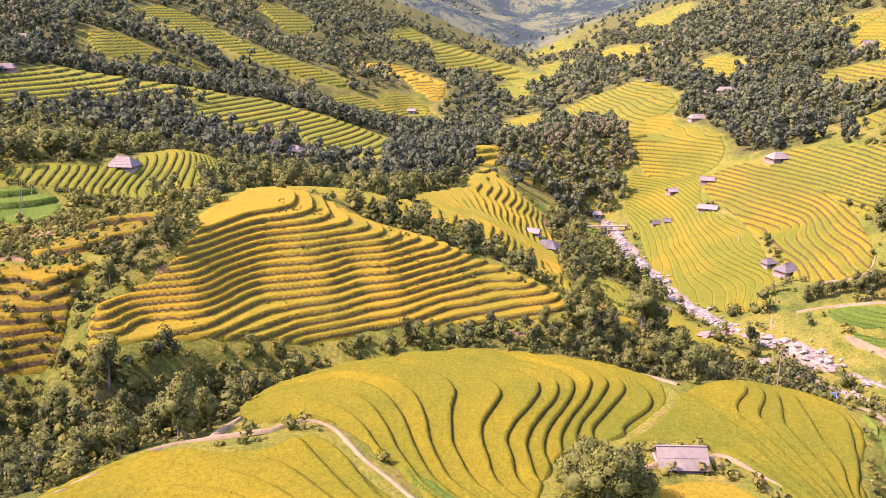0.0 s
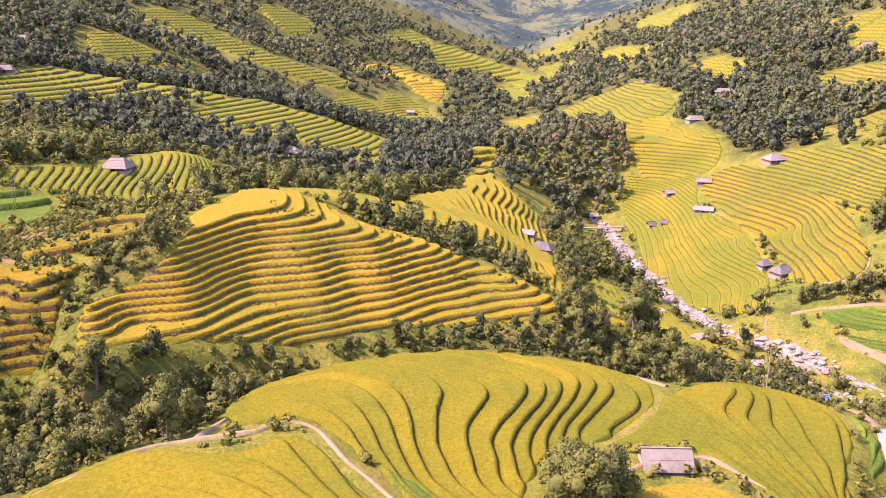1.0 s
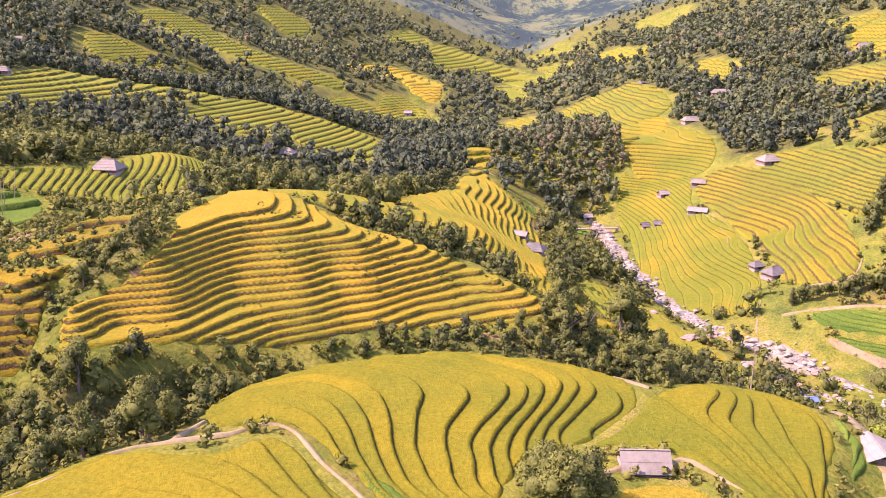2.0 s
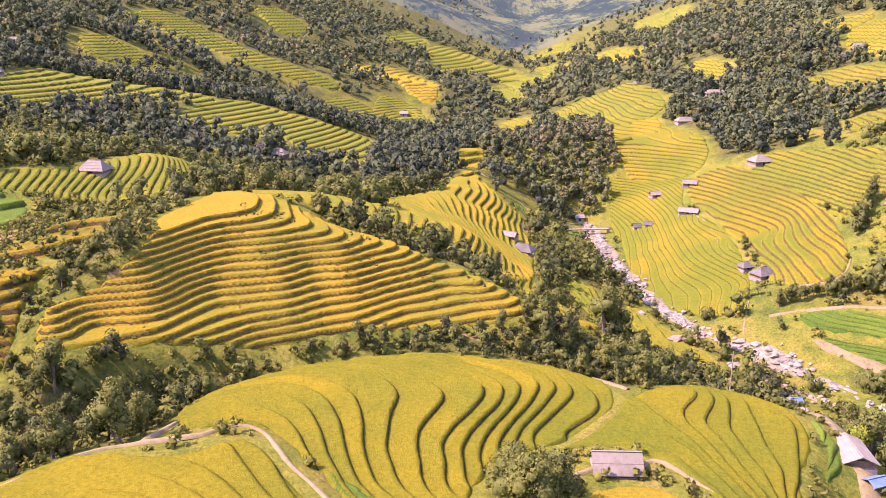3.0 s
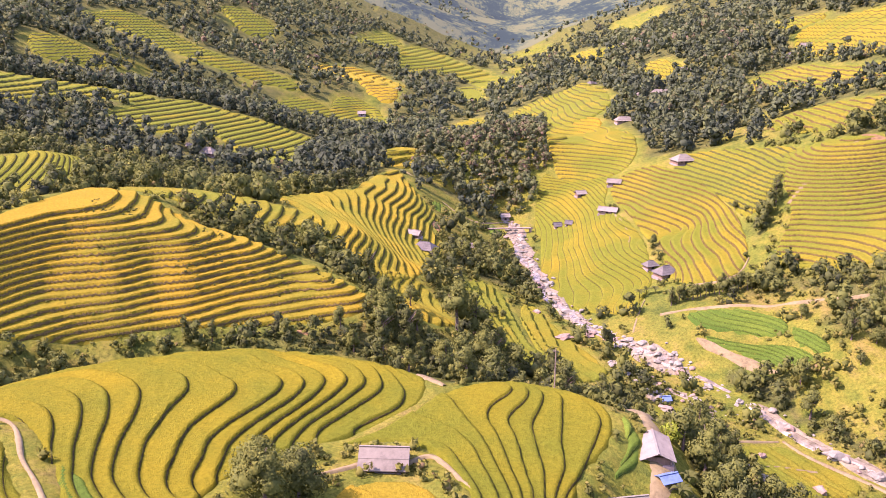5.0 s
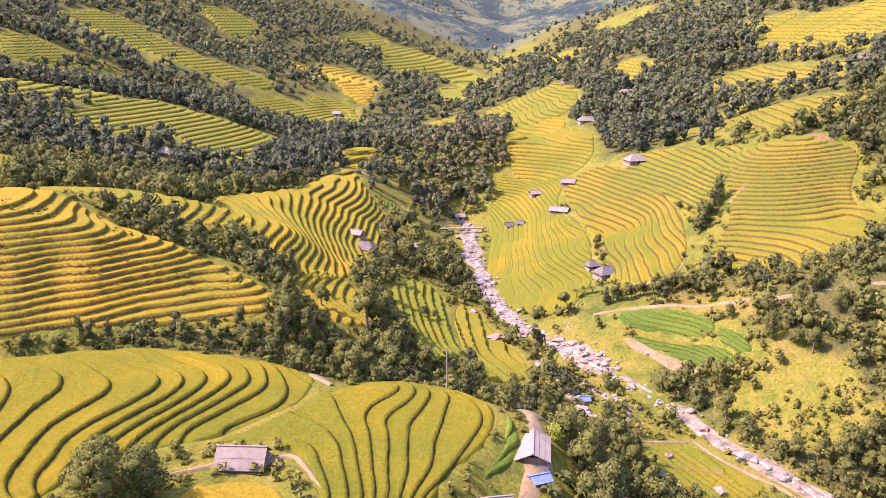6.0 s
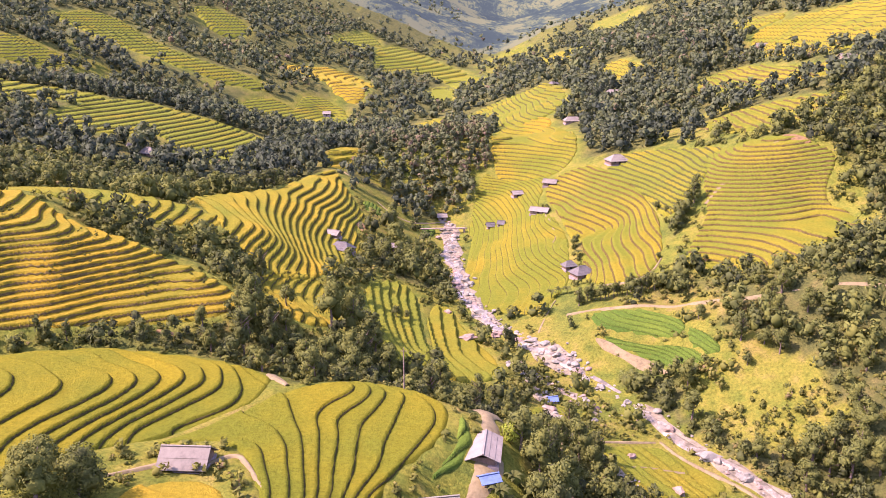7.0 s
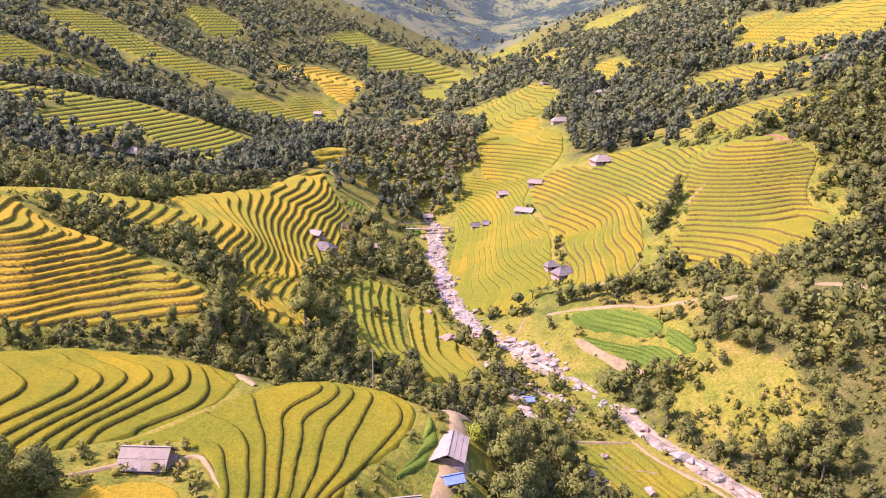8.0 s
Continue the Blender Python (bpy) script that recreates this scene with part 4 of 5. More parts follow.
def paced(line, gap):
    """Points a gap apart on a line of (x, y), with the way across it."""
    p = np.array([q[:2] for q in line], float)
    s = np.concatenate([[0], np.cumsum(np.hypot(*np.diff(p, axis=0).T))])
    t = np.arange(0, s[-1], gap)
    x, y = np.interp(t, s, p[:, 0]), np.interp(t, s, p[:, 1])
    dx, dy = np.gradient(x), np.gradient(y)
    n = np.hypot(dx, dy)
    return x, y, dy / n, -dx / n


def ribbon(name, line, width, mat, lift, label, category, ragged=0.3, wander=0.0, seed=1, gap=1.0, across=7, hump=0.0, kind="structure", taper=False):
    """A strip of ground, path or water that lies on the land along a line; its edges dip into the ground."""
    x, y, ax, ay = paced(curved(line), gap)
    rngw = rolling(x, y, 5.0, seed) * ragged
    shift = rolling(x, y, 13.0, seed + 7) * wander
    slim = np.sqrt(np.sin(np.linspace(0.02, 3.12, len(x)))) if taper else 1.0
    rows = []
    for k in range(across):
        s = 2 * k / (across - 1) - 1
        h = width * 0.5 * (1 + rngw) * s * slim + shift
        px, py = x + ax * h, y + ay * h
        z = land(px, py) + lift - (0.5 if abs(s) > 0.99 else 0.0) + hump * (1 - s * s) + 0.08 * rolling(px, py, 1.7, seed + 3)
        rows.append(np.stack([px, py, z], -1))
    v = np.stack(rows, 1)
    n = len(x)
    idx = np.arange(n * across).reshape(n, across)
    f = np.stack([idx[:-1, :-1], idx[:-1, 1:], idx[1:, 1:], idx[1:, :-1]], -1).reshape(-1, 4)
    ob = new(name, mesh_from(name, v.reshape(-1, 3), f, [mat]))
    return tagged(ob, label, category, kind=kind)


UPPER_RIVER, LOWER_RIVER = [p for p in RIVER if p[1] > 200], [(104, 211)] + [p[:2] for p in RIVER[::-1] if p[1] < 206]
ribbon("stream_bed", UPPER_RIVER, 7.0, GRAVEL, 0.35, "pale gravel and stones of a mountain stream bed", "stream bed", 0.45, 2.0, 3, 1.2, 11)
ribbon("stream_bed", LOWER_RIVER, 4.6, GRAVEL, 0.35, "narrow stony bed where the stream runs between bushes", "stream bed", 0.6, 2.0, 13, 1.2, 9)
ribbon("water", UPPER_RIVER, 3.0, WATER, 0.6, "shallow brownish stream water between pale rocks", "water", 0.45, 3.0, 9, 1.0, 7)
ribbon("water", LOWER_RIVER, 2.2, WATER, 0.6, "shallow brownish stream water between bushes", "water", 0.5, 1.6, 19, 1.0, 7)
SIDE_STREAM = [(91, 212), (94, 194), (98, 182), (101, 168), (104, 158), (109, 150), (112, 140), (118, 128)]
BRAID = [(95, 205), (100, 197), (107, 193), (111, 184), (116, 176)]
ribbon("side_channel", SIDE_STREAM, 2.8, GRAVEL, 0.4, "stony side channel with pale boulders", "stream bed", 0.8, 1.4, 5, 0.8, 7)
ribbon("gravel_bar", BRAID, 6.0, GRAVEL, 0.36, "bar of pale gravel beside the stream", "stream bed", 0.8, 1.6, 6, 0.8, 9, taper=True)


def rock_model(seed, rough=0.22):
    rng = np.random.default_rng(seed)
    stretch = np.array([rng.uniform(0.8, 1.4), rng.uniform(0.7, 1.1), rng.uniform(0.45, 0.75)])
    v = BALL_V * (1 + rough * rng.normal(size=(len(BALL_V), 1)) * 0.5)
    lean = rng.normal(size=3)
    lean /= np.linalg.norm(lean)
    cut = np.clip(v @ lean, None, 0.6)
    v = v + lean * (cut - v @ lean)[:, None]
    return v * stretch


_bm = bmesh.new()
bmesh.ops.create_icosphere(_bm, subdivisions=2, radius=1.0)
BALL_V = np.array([p.co[:] for p in _bm.verts])
BALL_F = np.array([[p.index for p in q.verts] for q in _bm.faces])
_bm.free()
_bm = bmesh.new()
bmesh.ops.create_icosphere(_bm, subdivisions=1, radius=1.0)
SMALL_V = np.array([p.co[:] for p in _bm.verts])
SMALL_F = np.array([[p.index for p in q.verts] for q in _bm.faces])
_bm.free()


def stones():
    rng = np.random.default_rng(5)
    vs, fs, slots, n = [], [], [], 0
    models = [rock_model(60 + k) for k in range(8)]
    spots = []
    for line, wide, count in ((UPPER_RIVER, 3.4, 480), (LOWER_RIVER, 2.4, 170), (SIDE_STREAM, 2.4, 80), (BRAID, 4.5, 70)):
        x, y, ax, ay = paced(curved(line), 0.5)
        for k in rng.integers(0, len(x), count):
            s = rng.normal() * 0.5 * wide
            spots.append((x[k] + ax[k] * s, y[k] + ay[k] * s, min(1.4, 0.22 + rng.exponential(0.28))))
    for px, py, r in spots:
        v = models[rng.integers(8)] * r
        a = rng.uniform(0, 6.283)
        w = np.stack([v[:, 0] * math.cos(a) - v[:, 1] * math.sin(a) + px, v[:, 0] * math.sin(a) + v[:, 1] * math.cos(a) + py, v[:, 2] + ground_height(px, py) + 0.35 + 0.15 * r], -1)
        vs.append(w)
        fs.append(BALL_F + n)
        n += len(v)
        slots += [0 if rng.uniform() < 0.68 else 1] * len(BALL_F)
    ob = new("river_stones", mesh_from("river_stones", np.concatenate(vs), np.concatenate(fs), [ROCK, DARK_ROCK], False, slots=slots))
    tagged(ob, "pale and brown stones strewn over the stream bed", "stones", kind="stuff")
    model = [mesh_from("boulder", rock_model(80 + k, 0.42) * 1.0, BALL_F, [DARK_ROCK if k < 2 else ROCK], False) for k in range(5)]
    for px, py, r, k in ((78, 224, 2.6, 0), (86, 229, 2.0, 1), (92, 226, 2.4, 0), (97, 224, 1.8, 2), (82, 247, 2.0, 2), (72, 243, 1.6, 1), (75, 290, 2.2, 3), (78, 275, 1.9, 4),
                         (73, 312, 2.0, 2), (103, 213, 1.8, 3), (107, 206, 1.6, 4), (113, 197, 1.7, 2), (118, 188, 1.8, 3), (124, 176, 2.0, 4), (131, 163, 2.2, 2), (137, 155, 1.9, 3),
                         (143, 147, 2.1, 4), (120, 146, 1.6, 1), (113, 160, 1.3, 1), (108, 178, 1.2, 3), (99, 190, 1.3, 2), (152, 137, 2.0, 3), (69, 335, 1.9, 4), (74, 325, 1.6, 3)):
        ob = new("boulder", model[k])
        ob.matrix_basis = pose(px, py, ground_height(px, py) + 0.3 * r, 0, 0, px * 37 % 360) @ Matrix.Scale(r * 0.8, 4)
        tagged(ob, "brown weathered boulder beside the stream" if k < 2 else "pale rounded boulder in the stream bed", "boulder", "boulders of the stream")


stones()

# ---- paths and bare earth ----
TRACKS = [
    ([(-50, 70), (-46, 79), (-43, 87), (-37.5, 94.5), (-30, 96.8), (-24, 97.2), (-21, 100.3), (-18.5, 101.6), (-15, 99.6), (-11.8, 95), (-9.5, 91), (-6, 87), (-2, 81), (2, 74)], 1.0),
    ([(-31, 97), (-30.5, 101), (-29, 105)], 1.1),
    ([(110, 318), (111, 306), (112, 296), (110, 290)], 0.9),
    ([(140, 251), (136, 245), (132, 243), (127, 243), (120, 246)], 1.0),
    ([(108, 232), (114, 230), (123, 226.5), (138, 224), (147, 217), (156, 208), (168, 202), (185, 196)], 1.8),
    ([(38, 106), (41.5, 109), (44, 106), (47, 101), (50, 95), (53, 86)], 0.9),
    ([(32, 106), (29, 103.5), (25, 101)], 1.2),
    ([(38.5, 144), (41, 140), (43.5, 136)], 1.8),
    ([(193, 288), (187, 284), (180, 280), (174, 278), (169, 275), (164, 273), (158, 268)], 2.0),
    ([(122, 170), (125, 163), (129, 158), (134, 153), (139, 146)], 1.1),
    ([(106, 165), (112, 168), (121, 170)], 0.9),
    ([(106, 152), (114, 156), (124, 156)], 0.8),
    ([(98, 224), (100, 231), (103, 238), (106, 244)], 0.8),
    ([(24, 357), (30, 350), (40, 338), (52, 330), (60, 340), (70, 349)], 1.2),
    ([(83, 146), (80, 137), (82, 128), (80, 118), (76, 110), (70, 103)], 4.6),
]
for k, (line, wide) in enumerate(TRACKS):
    ribbon("path", line, wide, DIRT, 0.3, "trodden path of pale bare earth between fields", "path", 0.55, 0.35, 50 + k, 0.6, 5)
EARTH = [((114, 214), (131, 195.5), 3.2), ((-90, 168.5), (-82, 175), 6.0), ((-92, 156), (-86, 152), 3.0), ((-53.5, 143.6), (-50.5, 143.7), 1.8), ((13, 154.6), (18.5, 154), 3.0),
         ((-86, 324), (-78, 318), 5.0), ((-90, 152), (-78, 147), 3.0), ((190, 289), (196, 279), 5.0), ((36, 300), (42, 288), 3.5)]
for k, (p, q, wide) in enumerate(EARTH):
    ribbon("earth_slip", [p, ((p[0] + q[0]) / 2 + 0.5, (p[1] + q[1]) / 2), q], wide, DIRT if k == 0 else RED_EARTH, 0.4, "pale bare earth on the stream bank" if k == 0 else "reddish bare earth where the slope slipped", "bare earth", 0.7, 0.6, 80 + k, 0.7, 7, taper=True)


# ---- houses ----
def box(bm, x0, x1, y0, y1, z0, z1):
    v = [bm.verts.new((x, y, z)) for z in (z0, z1) for x, y in ((x0, y0), (x1, y0), (x1, y1), (x0, y1))]
    for f in ((3, 2, 1, 0), (4, 5, 6, 7), (0, 1, 5, 4), (1, 2, 6, 5), (2, 3, 7, 6), (3, 0, 4, 7)):
        bm.faces.new([v[k] for k in f])


def slab(bm, corners, thick):
    """A sheet of that thickness below its upper corners."""
    top = [bm.verts.new(c) for c in corners]
    low = [bm.verts.new((c[0], c[1], c[2] - thick)) for c in corners]
    n = len(corners)
    bm.faces.new(top)
    bm.faces.new(low[::-1])
    for k in range(n):
        bm.faces.new([top[k], low[k], low[(k + 1) % n], top[(k + 1) % n]])


def box_part(name, dims, mat, parent, label=""):
    bm = bmesh.new()
    box(bm, *dims)
    return part(name, bm, mat, parent, label)


def roof_sheets(name, parent, a, b, c, d, mat, n, thick=0.1):
    """A roof slope laid in n overlapping strips from ridge a-b down to eaves d-c."""
    a, b, c, d = (Vector(p) for p in (a, b, c, d))
    roof = None
    for k in range(n):
        t0, t1 = k / n, (k + 1) / n + 0.02
        bm = bmesh.new()
        up = Vector((0, 0, 0.05 * (n - 1 - k) * 0))
        p = [a.lerp(d, t0), b.lerp(c, t0), b.lerp(c, t1) + Vector((0, 0, 0.06)), a.lerp(d, t1) + Vector((0, 0, 0.06))]
        slab(bm, [tuple(q + up) for q in p][::-1], thick)
        bmesh.ops.recalc_face_normals(bm, faces=bm.faces)
        if roof is None:
            roof = part(name, bm, mat, parent)
        else:
            part("roof_sheet", bm, mat, roof)


def house(label, x, y, yaw, length, width, eave, ridge, roof_mat, wall_mat, hip=0.0, strips=3, open_side=False, name="farmhouse", group="houses of the valley", category="house", lift=0.0):
    """A farmhouse with boarded or earthen walls under a pitched roof; its ridge runs along its length."""
    length, width, eave, ridge = length * 0.88, width * 0.88, eave * 0.75, ridge * 0.78
    thing = new(name)
    a = radians(yaw)
    low = min(ground_height(x + math.cos(a) * u - math.sin(a) * v, y + math.sin(a) * u + math.cos(a) * v) for u in (-length / 2, 0, length / 2) for v in (-width / 2, width / 2))
    z = 0.5 * (low + ground_height(x, y)) + 0.2 + lift
    thing.matrix_basis = pose(x, y, z, 0, 0, yaw)
    L, W, t = length / 2, width / 2, 0.16
    box_part("plinth", (-L - 0.3, L + 0.3, -W - 0.3, W + 0.3, low - z - 0.6, 0.0), CONCRETE, thing)
    if open_side:
        for px in (-L + 0.2, 0, L - 0.2):
            for py in (-W + 0.15, W - 0.15):
                box_part("post", (px - 0.09, px + 0.09, py - 0.09, py + 0.09, 0, eave), POLE_WOOD, thing)
        box_part("wall", (-L + 0.3, L - 0.3, W - 0.3, W - 0.3 + t, 0, eave), wall_mat, thing)
        box_part("wall", (-L + 0.3, -L + 0.3 + t, -W + 0.3, W - 0.33, 0, eave), wall_mat, thing)
    else:
        box_part("wall", (-L, L, -W, -W + t, 0, eave), wall_mat, thing)
        box_part("wall", (-L, L, W - t, W, 0, eave), wall_mat, thing)
        for s in (-1, 1):
            bm = bmesh.new()
            top = ridge if hip == 0 else eave
            x0, x1 = (s * L - s * t, s * L)
            pts = [(-W + t, 0), (W - t, 0), (W - t, eave)] + ([(0, top - 0.12)] if hip == 0 else []) + [(-W + t, eave)]
            f0 = [bm.verts.new((x0, p[0], p[1])) for p in pts]
            f1 = [bm.verts.new((x1, p[0], p[1])) for p in pts]
            bm.faces.new(f0)
            bm.faces.new(f1[::-1])
            for k in range(len(pts)):
                j = (k + 1) % len(pts)
                bm.faces.new([f0[k], f1[k], f1[j], f0[j]])
            bmesh.ops.recalc_face_normals(bm, faces=bm.faces)
            part("gable_wall", bm, wall_mat, thing)
        # Door and windows are flat panels; the shade inside is painted dark.
        box_part("door", (-0.5, 0.5, -W - 0.04, -W + 0.02, 0, min(2.0, eave - 0.2)), SHADE, thing, "dark panel painted as a shaded open doorway")
        for px in (-L * 0.55, L * 0.55):
            win = box_part("window", (px - 0.4, px + 0.4, -W - 0.03, -W + 0.02, 0.9, min(1.8, eave - 0.25)), SHADE, thing)
            box_part("sill", (px - 0.5, px + 0.5, -W - 0.1, -W - 0.035, 0.82, 0.9), POLE_WOOD, win)
    o, drop = 0.55, 0.55 * (ridge - eave) / max(W, 0.1)
    R = L + o if hip == 0 else L - hip
    for s in (-1, 1):
        roof_sheets("roof_slope", thing, (-R, 0, ridge), (R, 0, ridge), (L + o, s * (W + o), eave - drop), (-L - o, s * (W + o), eave - drop), roof_mat, strips)
    if hip:
        for s in (-1, 1):
            bm = bmesh.new()
            slab(bm, [(s * R, 0, ridge), (s * (L + o), W + o, eave - drop), (s * (L + o), -W - o, eave - drop)], 0.1)
            bmesh.ops.recalc_face_normals(bm, faces=bm.faces)
            part("hip_end", bm, roof_mat, thing)
    box_part("ridge_cap", (-R, R, -0.16, 0.16, ridge - 0.02, ridge + 0.09), roof_mat, thing)
    YARDS.append((x, y, max(length, width) * 0.5 + 1.2))
    return tagged(thing, label, category, group)


YARDS = [(21, 93, 5), (79, 112, 4), (-66, 357, 11), (136, 421, 8), (166, 474, 10), (250, 488, 9), (190, 504, 6), (35, 256, 6)]
house("field barn with a long weathered fibre-cement roof", 35, 106, -2, 7.2, 5.6, 1.2, 3.5, CEMENT_ROOF, WOOD_WALL, 0.0, 2, name="field_barn", category="barn")
house("farmhouse with a pale sheet roof beside the terraces", 79.3, 123.5, 84, 8.6, 5.4, 1.7, 3.0, PALE_ROOF, WOOD_WALL, 0.0, 3, True)
house("small shed under a bright blue sheet roof", 79.8, 116.3, 20, 2.8, 2.2, 1.9, 2.5, BLUE_SHEET, WOOD_WALL, 0.0, 1, True, "shed", category="shed")
house("farmhouse with a low grey-brown roof below the terraces", 71.5, 109, 10, 7.0, 5.0, 2.0, 4.0, CEMENT_ROOF, WOOD_WALL, 0.0, 3)
house("wooden stilt house with a grey hipped roof beside paddies", 117, 262, 25, 7.5, 5.5, 2.4, 4.8, TILE_ROOF, WOOD_WALL, 2.0, 4)
house("small outbuilding with a grey roof beside the stilt house", 113.5, 269, 20, 4.5, 3.5, 2.0, 3.4, TILE_ROOF, WOOD_WALL, 1.0, 3, name="outbuilding")
house("pale-roofed farmhouse at the foot of the fan of terraces", 108.5, 323, -25, 8.0, 4.6, 2.3, 3.6, PALE_ROOF, EARTH_WALL, 0.0, 3)
house("farmhouse with a pale grey hipped roof on the hill edge", 142, 340, 15, 9.0, 7.0, 2.6, 5.2, CEMENT_ROOF, WOOD_WALL, 2.5, 4)
house("farmhouse with a grey roof at the edge of golden terraces", 35.5, 265, -25, 8.0, 5.5, 2.4, 4.6, TILE_ROOF, WOOD_WALL, 1.6, 4)
house("small pale-roofed shed behind the farmhouse", 31.5, 273, -25, 5.0, 3.2, 2.0, 3.2, PALE_ROOF, WOOD_WALL, 0.0, 2, name="shed", category="shed")
house("farmhouse with a pinkish grey hipped roof in the trees", -68, 370, -15, 8.0, 6.0, 2.6, 5.2, CEMENT_ROOF, WOOD_WALL, 2.2, 4)
house("small wooden hut with a pale roof in the trees", -77, 375, 5, 4.5, 3.5, 2.0, 3.2, PALE_ROOF, WOOD_WALL, 0.0, 2, name="hut", category="hut")
house("farmhouse with a broad weathered roof above the terraces", -90, 225.5, -8, 8.0, 6.0, 1.7, 4.4, CEMENT_ROOF, WOOD_WALL, 1.6, 4)
house("long-roofed farmhouse in a wooded hillside clearing", 136, 434, 5, 9.5, 6.0, 2.4, 4.6, CEMENT_ROOF, EARTH_WALL, 1.5, 3)
house("farmhouse with a dark roof among trees", 172, 516, 10, 10.0, 7.0, 2.6, 5.2, TILE_ROOF, WOOD_WALL, 2.0, 3)
house("long low farmhouse with a grey roof among trees", 168, 486, -4, 12.0, 6.0, 2.4, 4.6, CEMENT_ROOF, WOOD_WALL, 1.5, 3)
house("low farm building with a grey roof among trees", 157, 487, 4, 8.0, 5.0, 2.2, 4.0, CEMENT_ROOF, WOOD_WALL, 1.0, 3, name="farm_building")
house("small dark hut on the wooded brow", 142, 577, 40, 6.0, 5.0, 2.6, 4.8, TILE_ROOF, WOOD_WALL, 1.0, 3, name="hut", category="hut")
house("farmhouse with a pale roof at the top of a field", 190, 514, 5, 8.0, 5.0, 2.4, 4.4, PALE_ROOF, WOOD_WALL, 0.0, 3)
house("hillside farmhouse with a brown roof on bare earth", 248, 499, 15, 9.0, 6.0, 2.6, 5.0, TILE_ROOF, EARTH_WALL, 1.5, 3)
house("hillside farmhouse with a pale roof on bare earth", 258, 505, 5, 8.0, 5.0, 2.4, 4.4, CEMENT_ROOF, EARTH_WALL, 0.0, 3)
house("far farmhouse with a white sheet roof", 322, 866, 5, 14.0, 8.0, 3.0, 6.0, PALE_ROOF, EARTH_WALL, 0.0, 2)
house("far farmhouse with a white sheet roof", 296, 850, -10, 12.0, 8.0, 3.0, 6.0, PALE_ROOF, EARTH_WALL, 0.0, 2)
house("far farmhouse with a pale roof on the ridge", 194, 716, 0, 11.0, 6.0, 2.6, 5.0, PALE_ROOF, EARTH_WALL, 0.0, 2)
house("far farmhouse with a white wall below the ridge", -24, 617, 0, 6.0, 5.0, 2.8, 4.6, PALE_ROOF, CONCRETE, 0.0, 2)
house("farmhouse with a pinkish roof high in the woods", -246, 486, 10, 11.0, 7.0, 2.6, 5.4, CEMENT_ROOF, WOOD_WALL, 1.6, 3)
house("farmhouse with a grey roof high in the woods", -209, 396, 10, 8.0, 5.0, 2.6, 5.0, CEMENT_ROOF, WOOD_WALL, 1.2, 3)
house("small brown field hut standing in the paddies", 88.5, 327, 10, 3.0, 2.6, 1.8, 3.0, TILE_ROOF, WOOD_WALL, 0.0, 2, name="field_hut", category="hut")
house("small brown field hut standing in the paddies", 93, 325, -20, 2.6, 2.4, 1.7, 2.8, TILE_ROOF, WOOD_WALL, 0.0, 2, name="field_hut", category="hut")
house("pale mill hut at the head of the stream", 68, 349, 10, 4.0, 3.5, 2.4, 3.6, PALE_ROOF, CONCRETE, 0.0, 2, name="mill_hut", category="hut")
house("small grey-roofed hut at the field corner", 115, 346, -20, 6.0, 4.0, 2.2, 3.6, CEMENT_ROOF, WOOD_WALL, 0.0, 2, name="hut", category="hut")
house("small pale hut beside the upper paddies", 101, 349, 15, 4.5, 3.5, 2.0, 3.2, PALE_ROOF, WOOD_WALL, 0.0, 2, name="hut", category="hut")
house("pale green-roofed shed on the spur", 50, 288, 5, 5.5, 3.5, 2.0, 3.0, PALE_ROOF, WOOD_WALL, 0.0, 2, name="shed", category="shed")
house("small shelter of blue sheeting on the stream bank", 98.8, 187.6, 10, 2.2, 1.6, 1.2, 1.8, BLUE_SHEET, BLUE_SHEET, 0.0, 1, True, "tarpaulin_shelter", category="shelter")
house("farmhouse with a pale roof on the far hillside", 246, 368, 10, 8.0, 5.0, 2.4, 4.4, CEMENT_ROOF, EARTH_WALL, 0.0, 3)


def pole(label, x, y, height, radius, lean=0.0, turn=0.0, name="pole", top=True):
    thing = new(name)
    thing.matrix_basis = pose(x, y, ground_height(x, y) - 0.3, lean, 0, turn)
    bm = bmesh.new()
    bmesh.ops.create_cone(bm, cap_ends=True, segments=8, radius1=radius, radius2=radius * 0.65, depth=height, matrix=Matrix.Translation((0, 0, height / 2)))
    part("shaft", bm, POLE_WOOD, thing)
    if top:
        box_part("cross_arm", (-0.6, 0.6, -0.06, 0.06, height - 0.7, height - 0.58), POLE_WOOD, thing)
    return tagged(thing, label, "pole")


pole("tall weathered utility pole behind the mound of terraces", 64.5, 142.5, 9.0, 0.14)
for px, py, h, ln, tn in ((-101, 188, 9.5, 9, 60), (-103, 193, 9.0, 7, 70), (-104, 200, 9.0, 10, 75)):
    pole("tall bare leaning bamboo pole on the scrubby slope", px, py, h, 0.09, ln, tn, "bamboo_pole", False)


